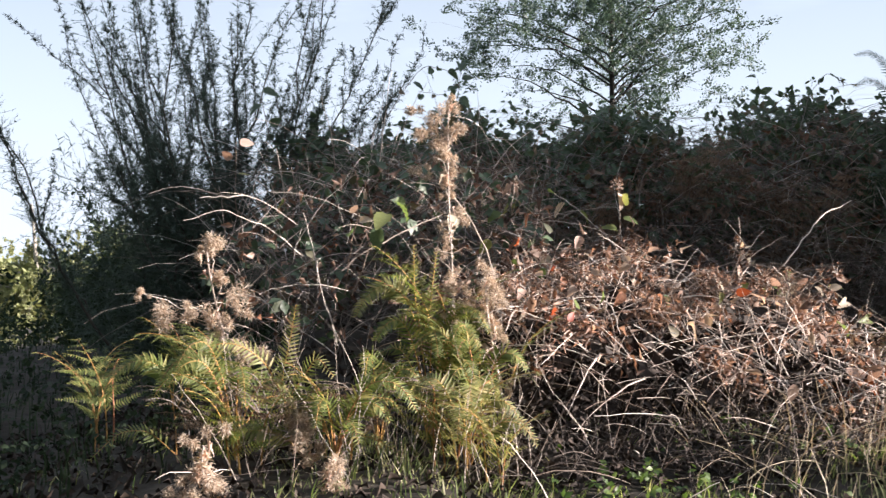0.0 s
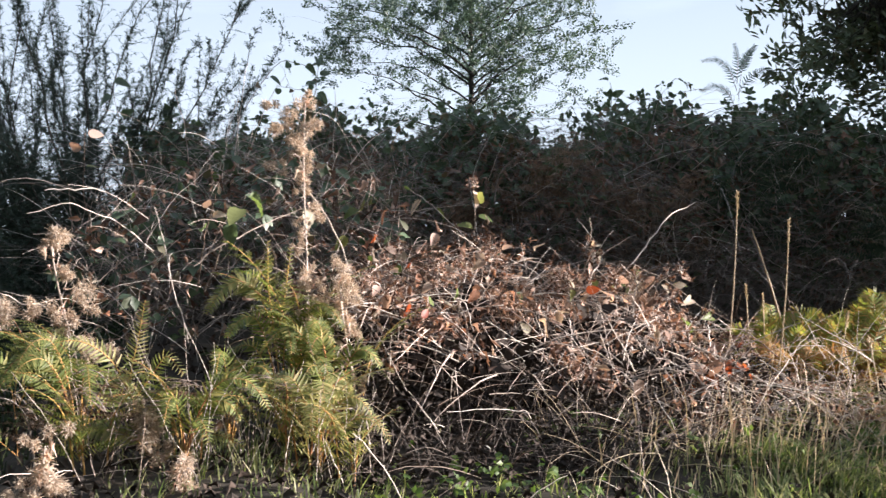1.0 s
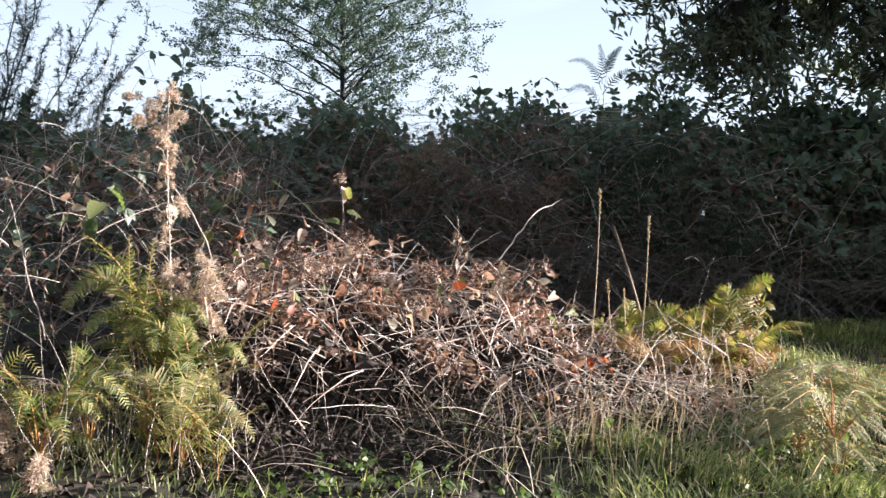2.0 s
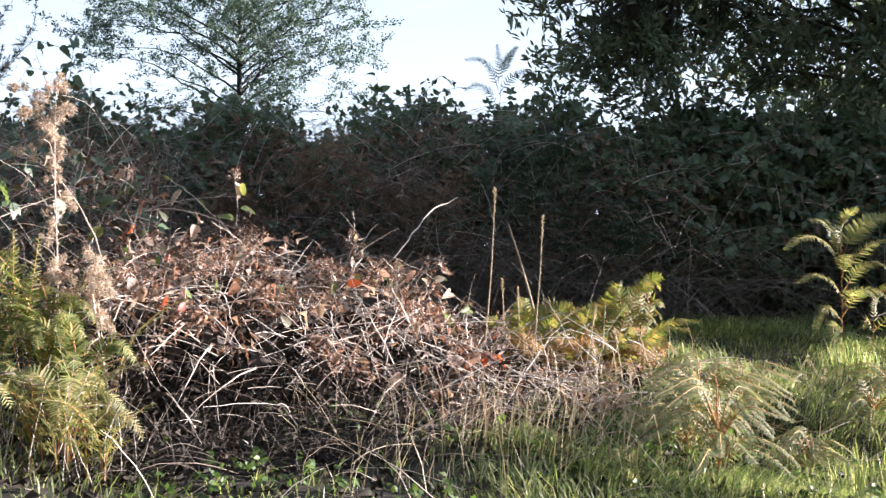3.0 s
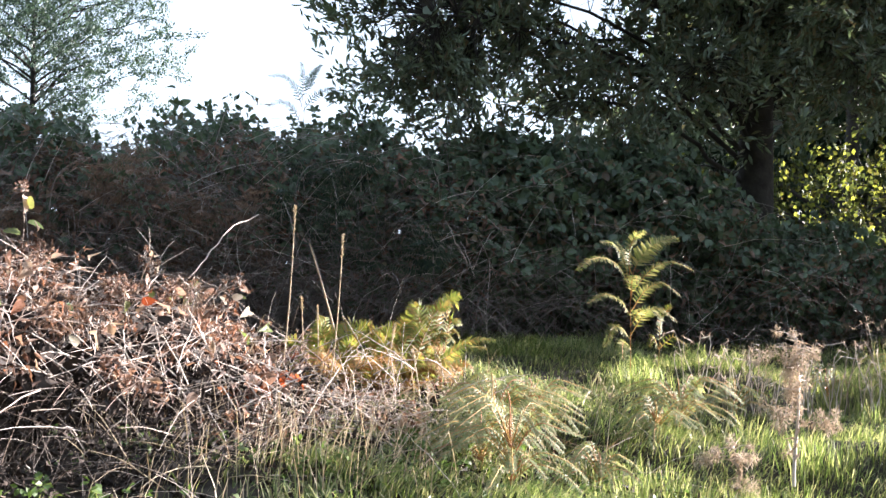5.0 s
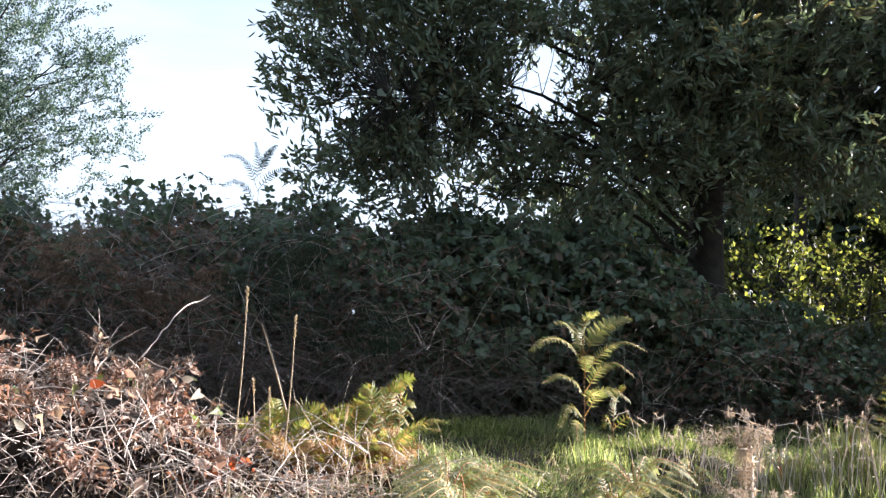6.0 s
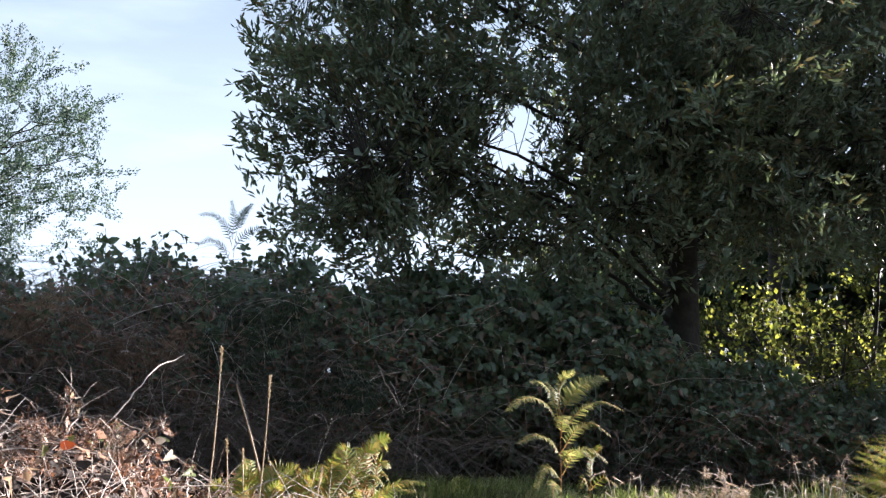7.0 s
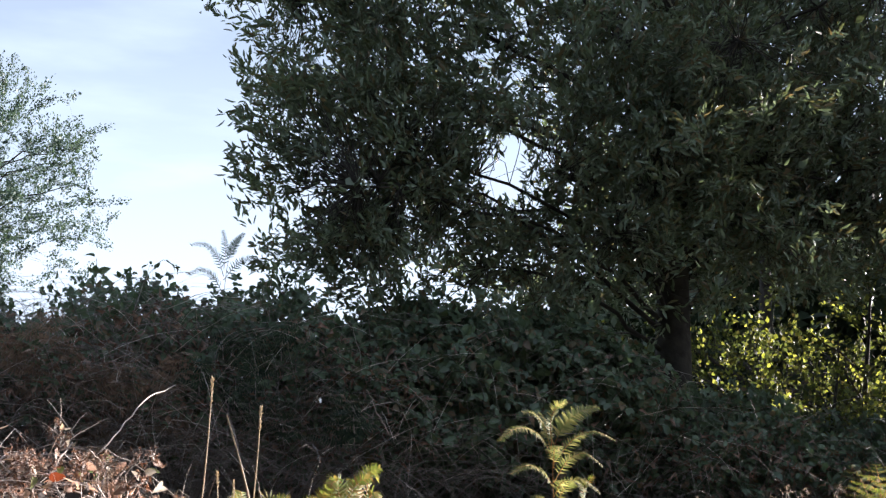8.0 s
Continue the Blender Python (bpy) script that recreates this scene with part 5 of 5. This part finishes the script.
sprig("long bare bramble cane leaning over the mound", [(1.2, 4.4, 0.8), (1.35, 4.45, 0.93), (1.5, 4.6, 1.08), (1.68, 4.75, 1.15)], [PL], 0, cluster=0, r=0.0035)
sprig("low bramble sprig with bright orange-red leaves", [(1.12, 3.55, 0.42), (1.24, 3.48, 0.56), (1.36, 3.44, 0.6)], [T, T, T, PL], 8, 0.065, tip=0.9)
sprig("thick broken pale bramble cane", [(-0.63, 3.9, 1.15), (-0.72, 3.87, 1.155), (-0.81, 3.85, 1.145)], [PL], 0, r=0.0024)
sprig("thorny pale bramble cane bending down", [(-0.5, 4.1, 0.95), (-0.6, 3.95, 1.05), (-0.66, 3.9, 1.08), (-0.73, 3.85, 1.11), (-0.86, 3.82, 1.07)], [PL], 0, r=0.0022)
sprig("pale bramble cane rising past the thistle", [(-0.35, 4.0, 0.9), (-0.26, 3.99, 0.97), (-0.1, 4.05, 1.05), (0.03, 4.1, 1.1)], [PL], 1, r=0.003)
sprig("thick pale cane arching over the dead mound", [(0.25, 4.05, 0.75), (0.42, 3.95, 0.8), (0.54, 3.83, 0.7), (0.67, 3.7, 0.57), (0.75, 3.65, 0.5)], [PL], 0, r=0.0032)
sprig("long dry cane hanging beside the thistle", [(0.03, 3.95, 1.16), (0.12, 3.92, 1.02), (0.19, 3.88, 0.84), (0.2, 3.69, 0.5), (0.18, 3.5, 0.28)], [PL], 0, r=0.003)
sprig("pale dry cane standing in the thicket", [(-0.36, 3.85, 0.65), (-0.4, 3.9, 0.8), (-0.49, 4.05, 1.1)], [PL], 0, r=0.0026)
sprig("broken pale cane below the mound", [(0.4, 3.44, 0.38), (0.3, 3.52, 0.53), (0.2, 3.58, 0.66)], [PL], 0, r=0.0026)
sprig("pale broken twig before the leafy hedge", [(2.8, 4.9, 0.95), (2.75, 4.92, 1.05), (2.7, 4.95, 1.16)], [PL], 0, r=0.0026)
for k in range(24):
    x = 0.15 + 0.065 * k + 0.03 * math.sin(9 * k)
    y = 4.05 + 0.3 * math.sin(5 * k)
    z = float(ground_z(x, y) + mound_h(x, y))
    sprig("dry bramble cane with withered flower cluster", [(x, y, z - 0.12), (x + 0.03 * math.sin(k), y - 0.05, z + 0.02), (x + 0.06 * math.sin(2 * k), y - 0.1, z + 0.06)], [PL, F] if k % 3 == 0 else [PL], 2, 0.045, 0.002, 2, tip=0.8)
# every other one of these leaves is dark, for the mound's shaded gaps
for k, p in enumerate(mound_points(260, 0.4)):
    if k % 4:
        leaf_object(mound, p + [0, -0.02, 0.01], unit(rng.normal(size=3) + [0, -0.3, -0.5]), unit(rng.normal(size=3) * 0.7 + [0.4, -0.6, 0.4]), rng.uniform(0.025, 0.055), (DEAD_LEAF, SHADED_LITTER)[k % 2])
for k, p in enumerate(mound_points(80, 0.05)):
    leaf_object(mound, p + [0, -0.03, 0.03], unit(rng.normal(size=3) + [0, -0.3, -0.3]), unit(rng.normal(size=3) * 0.5 + [0.4, -0.7, 0.5]), rng.uniform(0.04, 0.065), (FRESH_LEAF, PALE_LEAF, DEAD_LEAF, DEAD_LEAF, PALE_LEAF, HEDGE_LEAF, DEAD_LEAF, TURNED_LEAF)[k % 8])


# ---- gorse ----
gorse = thing("gorse_bush", "dark spiny gorse bush with long upright shoots", "bush")
m = 40
foot = np.stack([rng.normal(-1.2, 0.24, m), rng.normal(6.5, 0.25, m), np.zeros(m)], -1)
foot[:, 2] = ground_z(foot[:, 0], foot[:, 1])
a = np.radians(rng.uniform(-26, 34, m))
aim = np.stack([np.tan(a), rng.normal(0, 0.12, m), np.ones(m)], -1)
aim[:9, 0] = -np.tan(np.radians(np.linspace(16, 38, 9)))
shoot = arcs(foot, aim, rng.uniform(1.5, 2.7, m) * (1 - 0.3 * np.abs(a)), 16, np.where(np.arange(m) < 9, -0.34, -0.1), 0.2)
girth = taper(m, 16, rng.uniform(0.006, 0.011, m), 0.12)
ns = 80
i, j = rng.integers(0, m, ns), rng.integers(3, 11, ns)
side = unit(shoot[i, j + 1] - shoot[i, j])
shoot = np.concatenate([shoot, arcs(shoot[i, j], side + rand_dirs(ns) * 0.6, rng.uniform(0.3, 0.75, ns), 16, -0.12, 0.14)])
girth = np.concatenate([girth, taper(ns, 16, rng.uniform(0.003, 0.005, ns), 0.12)])
m += ns
for k in range(m):
    part("shoot", heap(tubes(shoot[k:k + 1], girth[k:k + 1], 5)), GORSE_WOOD, gorse)
# short spiny twigs clothe the shoots like bottle brushes
m2 = 15000
i, q = np.concatenate([rng.integers(0, 40, 10500), rng.integers(40, m, 4500)]), 0.08 + 0.92 * rng.beta(1.2, 1.15, m2)
f = q * 15
j = np.minimum(f.astype(int), 14)
p = shoot[i, j] + (shoot[i, j + 1] - shoot[i, j]) * (f - j)[:, None]
axis = unit(shoot[i, j + 1] - shoot[i, j])
reach = np.where(i < 40, np.interp(q, [0, 0.5, 0.8, 1.0], [0.17, 0.15, 0.08, 0.025]), np.interp(q, [0, 0.5, 1.0], [0.06, 0.05, 0.02]))
tw = arcs(p, axis * 0.7 + rand_dirs(m2), rng.uniform(0.45, 1.1, m2) * reach, 3, -0.05, 0.12)
nc = 3200
core = np.stack([rng.normal(-1.5, 0.26, nc), rng.normal(6.4, 0.25, nc), 0.1 + 1.35 * rng.random(nc) ** 1.2], -1)
tw = np.concatenate([tw, arcs(core, rand_dirs(nc) + [0, 0, 0.6], rng.uniform(0.1, 0.24, nc), 3, -0.05, 0.12)])
n = 9
k = np.repeat(np.arange(len(tw)), n)
q = rng.random(len(k)) * 1.999
j = q.astype(int)
at = tw[k, j] + (tw[k, j + 1] - tw[k, j]) * (q - j)[:, None]
near = k < m2
part("twig_tangle", heap(tubes(tw, taper(len(tw), 3, 0.0013, 0.5), 3)), SPINE, gorse, "", "stuff")
part("spine_cover", heap(spread_leaves(SLIVER, at, rand_dirs(len(at)) + [0, 0, 0.3], rand_dirs(len(at)), np.stack([np.where(near, rng.uniform(0.0022, 0.0046, len(at)), rng.uniform(0.004, 0.008, len(at))), np.where(near, rng.uniform(0.012, 0.024, len(at)), rng.uniform(0.02, 0.045, len(at))), np.ones(len(at))], -1))), SPINE, gorse, "dark green spines", "stuff")


# ---- trees ----
def crown_clumps(tips, n, size, leaf, flat=1.0, spray=0.3, core=None):
    """Sprays of leaves round twig tips, leaning up and out from the crown's core."""
    m = len(tips)
    k = np.repeat(np.arange(m), n)
    q = rng.random(m * n)
    out = np.zeros((m, 3)) if core is None else unit(tips - core) * 0.45
    aim = unit(rng.normal(size=(m, 3)) * 0.55 + out + [0, 0, 0.5])
    at = tips[k] + aim[k] * (q[:, None] - 0.4) * spray + rng.normal(size=(m * n, 3)) * spray * 0.085
    at[:, 2] = tips[k][:, 2] + (at[:, 2] - tips[k][:, 2]) * flat
    d = aim[k] * 1.0 + rand_dirs(m * n) * 0.75 + [0, 0, 0.15]
    return spread_leaves(leaf, at, d, rand_dirs(m * n) + [0, 0, 0.4], size * rng.uniform(0.65, 1.25, m * n))


def limbs_to(trunk, tips, n=8, r=0.012):
    """Branches from a trunk line out to given tips."""
    m = len(tips)
    h = np.clip(tips[:, 2] - 0.25 * np.hypot(tips[:, 0] - trunk[0, 0], tips[:, 1] - trunk[0, 1]) - 0.2, trunk[0, 2] + 0.6, trunk[-1, 2])
    start = np.stack([np.interp(h, trunk[:, 2], trunk[:, c]) for c in range(3)], -1)
    s = np.linspace(0, 1, n)[None, :, None]
    p = start[:, None] + (tips - start)[:, None] * s
    p[..., 2] += 0.1 * np.linalg.norm(tips - start, axis=1)[:, None] * np.sin(s[..., 0] * np.pi) ** 1.0
    return p + rng.normal(size=(m, n, 3)) * 0.025 * np.sin(s * np.pi)


def tree(name, label, foot, height, r, mat, crown, radii, tips, per, size, leaf, leaf_mat, spray, limb=10, clip=None, flat=1.0, clump=3, lobes=(), inner=0, inner_size=0.12, boughs=()):
    ob = thing(name, label, "tree")
    x, y = foot
    g = float(ground_z(x, y)) - 0.1
    s = np.linspace(0, 1, 12)
    trunk = np.stack([x + 0.12 * np.sin(s * 3.0), y + 0.1 * np.sin(s * 4), g + height * s], -1)
    part("trunk", heap(tubes(trunk[None], (r * np.interp(s, [0, 0.08, 1], [1.35, 1, 0.2]))[None], 14)), mat, ob, "dark rough trunk")
    groups = max(12, tips // clump)
    d = rand_dirs(groups)
    c = np.array(crown) + d * np.array(radii) * (rng.random(groups) ** 0.45)[:, None] * (1 + 0.18 * wave(d[:, 0] * 3, d[:, 2] * 3, 2.0))[:, None]
    t = c[rng.integers(0, groups, tips)] + rng.normal(size=(tips, 3)) * spray * 0.62
    for centre, reach, count in lobes:
        c = np.array(centre) + rand_dirs(count // clump) * np.array(reach) * (rng.random((count // clump, 1)) ** 0.5)
        t = np.concatenate([t, np.repeat(c, clump, 0) + rng.normal(size=(len(c) * clump, 3)) * spray * 0.5])
    if clip is not None:
        t = t[clip(t)]
    big = limbs_to(trunk, t[:: max(1, len(t) // limb)], 10)
    if len(boughs):
        big = np.concatenate([big, limbs_to(trunk, np.array(boughs), 10)])
    for b in big:
        part("limb", heap(tubes(b[None], np.linspace(r * (0.32 if limb < 40 else 0.14), r * 0.04, 10)[None], 6)), mat, ob)
    knots = big[:, 2:].reshape(-1, 3)
    near = ((t[:, None] - knots[None]) ** 2).sum(-1).argmin(1)
    s2 = np.linspace(0, 1, 4)[None, :, None]
    span = t - knots[near]
    short = np.linalg.norm(span, axis=1, keepdims=True)
    span = span * np.minimum(1, 0.7 * spray * 4 / np.maximum(short, 1e-6))
    tw = (t - span)[:, None] + span[:, None] * s2 + rng.normal(size=(len(t), 4, 3)) * 0.05 * np.sin(s2 * np.pi)
    part("twig_tangle", heap(tubes(tw, taper(len(t), 4, r * 0.028, 0.3), 3)), mat, ob, "", "stuff")
    part("crown", heap(crown_clumps(t, per, size, leaf, flat, spray, np.array(crown))), leaf_mat, ob, "", "stuff")
    if inner:
        p = t[rng.integers(0, len(t), inner)] * 0.74 + np.array(crown) * 0.26 + rng.normal(size=(inner, 3)) * spray * 0.5
        p = p[clip(p)] if clip is not None else p
        part("inner_foliage", heap(spread_leaves(SCRAP, p, rand_dirs(len(p)), rand_dirs(len(p)), inner_size * rng.uniform(0.7, 1.3, len(p)))), leaf_mat, ob, "", "stuff")
    return ob


def wattle_gap(t):
    """The crown's open places: a window among its limbs, bare air under its skirt, and the sunny side that stays clipped."""
    a, b = np.array((3.47, 4.79, 2.3)), np.array((5.4, 7.9, 3.15))
    q = np.clip(((t - a) @ (b - a)) / ((b - a) @ (b - a)), 0, 1)
    far = np.linalg.norm(t - a - q[:, None] * (b - a), axis=1)
    skirt = 1.6 + 0.25 * wave(t[:, 0], t[:, 1], 2.0) + 0.04 * np.clip(4.6 - t[:, 0], 0, 3) + 0.2 * step(5.1, 5.8, t[:, 0]) - 0.2 * step(3.9, 3.5, t[:, 0])
    return (far > 0.21 + 0.13 * wave(t[:, 0] * 3, t[:, 2] * 3, 3.0) + 0.12 * rng.random(len(t))) & (t[:, 2] > skirt) & (np.hypot(t[:, 0], t[:, 1]) > 6.3) & (t[:, 1] > 3.6) & (t[:, 0] / t[:, 1] > np.where(t[:, 2] > 2.85, 0.378, 0.4) + 0.03 * wave(t[:, 2], t[:, 1], 4.0))


tree("wattle_tree", "large dark wattle tree with dense narrow leaves", (5.2, 5.5), 5.4, 0.13, BARK, (4.98, 5.75, 3.75), (2.75, 2.5, 2.35), 3300, 21, 0.062, LENS, PHYLLODE, 0.25, 46, clip=wattle_gap, clump=9,
     lobes=[((3.0, 5.7, 1.95), (0.6, 0.5, 0.35), 130), ((3.15, 5.7, 2.5), (0.95, 0.7, 0.65), 560), ((4.4, 5.5, 2.1), (0.8, 0.8, 0.5), 220), ((3.05, 5.8, 3.7), (0.9, 0.7, 1.1), 650), ((6.3, 5.3, 2.5), (1.1, 0.9, 0.6), 500), ((4.9, 4.95, 2.85), (0.9, 0.5, 0.7), 620), ((4.85, 5.0, 2.35), (0.5, 0.3, 0.45), 200), ((6.5, 5.3, 3.5), (1.2, 0.9, 1.0), 650)], inner=5500, inner_size=0.075, boughs=[(3.1, 5.6, 2.35)])
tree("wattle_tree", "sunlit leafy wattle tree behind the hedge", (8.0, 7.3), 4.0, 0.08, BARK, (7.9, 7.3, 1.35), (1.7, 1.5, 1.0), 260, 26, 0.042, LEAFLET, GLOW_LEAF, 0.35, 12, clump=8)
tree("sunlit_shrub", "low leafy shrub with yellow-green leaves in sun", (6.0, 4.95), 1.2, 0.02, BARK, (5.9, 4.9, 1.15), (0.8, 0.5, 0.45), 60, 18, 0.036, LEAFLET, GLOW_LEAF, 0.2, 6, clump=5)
tree("feathery_tree", "slender tree with fine open foliage behind the hedge", (2.1, 14.9), 6.2, 0.05, BARK, (2.05, 14.9, 3.85), (1.9, 1.6, 1.75), 600, 95, 0.036, SCRAP, TEAL_LEAF, 0.42, 34, clip=lambda t: t[:, 2] > 2.35, flat=0.7, clump=7)
tree("shade_tree", "tall bushy shrub in deep shade", (-3.6, 13.5), 2.1, 0.06, PALE_BARK, (-2.9, 13.5, 0.4), (1.0, 1.0, 0.9), 220, 30, 0.09, SCRAP, SHADED_LEAF, 0.5, 12)
tree("wattle_tree", "dark dense wattle tree farther back", (10.3, 10.4), 5.0, 0.12, BARK, (10.2, 10.4, 2.4), (2.8, 2.2, 2.4), 420, 30, 0.13, SCRAP, PHYLLODE, 0.5, 10, clump=5, inner=4000, inner_size=0.2)
tree("shade_shrub", "tall dark shrub behind sunlit leaves", (10.6, 8.2), 3.0, 0.06, BARK, (10.6, 8.2, 1.7), (1.7, 1.6, 2.0), 240, 30, 0.16, SCRAP, SHADED_LEAF, 0.5, 8, inner=4000, inner_size=0.2)
tree("shade_shrub", "tall dark shrub behind sunlit leaves", (8.2, 10.4), 2.4, 0.06, BARK, (8.2, 10.4, 1.3), (1.6, 1.2, 1.4), 200, 30, 0.14, SCRAP, SHADED_LEAF, 0.45, 8, inner=2500, inner_size=0.18)
# added outside the view: blocks the sun from the grass strip by the hedge
tree("shade_shrub", "unseen shrub added to shade the grass before the hedge", (7.7, 4.6), 2.0, 0.05, BARK, (7.7, 4.6, 1.5), (0.65, 0.6, 1.15), 170, 26, 0.1, SCRAP, SHADED_LEAF, 0.3, 8, inner=2500, inner_size=0.14)
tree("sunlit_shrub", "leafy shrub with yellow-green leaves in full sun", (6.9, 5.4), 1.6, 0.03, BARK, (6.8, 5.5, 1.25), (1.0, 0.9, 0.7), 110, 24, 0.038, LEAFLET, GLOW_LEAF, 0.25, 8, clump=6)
tree("shade_shrub", "dark spreading shrub in shade", (-2.6, 10.0), 1.2, 0.04, BARK, (-2.6, 10.0, 0.3), (0.85, 0.8, 0.75), 300, 60, 0.05, SCRAP, SHADED_LEAF, 0.35, 8)
tree("shade_shrub", "low dark shrub in shade below the gorse", (-2.2, 8.5), 1.0, 0.04, BARK, (-2.2, 8.4, 0.45), (0.75, 0.7, 0.5), 280, 60, 0.04, SCRAP, SHADED_LEAF, 0.3, 8)
for x, y, h, per in ((-15.3, 43, 6.3, 75), (-12.3, 44, 5.6, 75), (-18.0, 46, 5.4, 50), (-9.5, 48, 4.6, 40)):
    z = float(ground_z(x, y))
    tree("gum_tree", "distant sunlit gum tree with yellow-green crown", (x, y), h, 0.16, PALE_BARK, (x, y, z + h * 0.5), (2.2, 2.0, h * 0.47), 300, per, 0.095, SCRAP, GUM_LEAF, 0.42, 10, clump=9, inner=1500, inner_size=0.25)

# unseen trees added beyond the wattle, at left and behind the camera, to block light
# keeps the sun off the large wattle's right side
tree("wattle_tree", "unseen wattle tree added to shade the large wattle", (9.7, 4.8), 5.4, 0.13, BARK, (9.6, 4.8, 4.8), (1.2, 1.9, 2.0), 320, 20, 0.18, SCRAP, PHYLLODE, 0.5, 10, clump=4, inner=3000, inner_size=0.22)
# stands out of view and darkens the left ground by hiding sky
tree("wattle_tree", "unseen wattle tree added to block sky light from the left", (-5.7, 0.4), 5.8, 0.14, BARK, (-5.7, 0.4, 3.3), (2.7, 2.5, 3.1), 420, 34, 0.15, SCRAP, PHYLLODE, 0.5, 10, clump=5, inner=3000, inner_size=0.22)
# belt out of view that cuts the sky light on camera-facing sides
for x, y, h in ((-9.0, -5.5, 7.5), (-4.5, -8.0, 8.5), (0.5, -9.0, 8.0), (5.0, -9.5, 8.5), (-11.0, 1.0, 7.0), (9.0, -8.0, 8.0), (-7.0, -9.5, 9.0), (2.5, -11.5, 9.5)):
    tree("wattle_tree", "unseen wattle tree added to block sky light from behind", (x, y), h * 0.9, 0.16, BARK, (x, y, h * 0.5), (2.9, 2.6, h * 0.48), 200, 16, 0.4, SCRAP, PHYLLODE, 0.9, 8, inner=1500, inner_size=0.6)
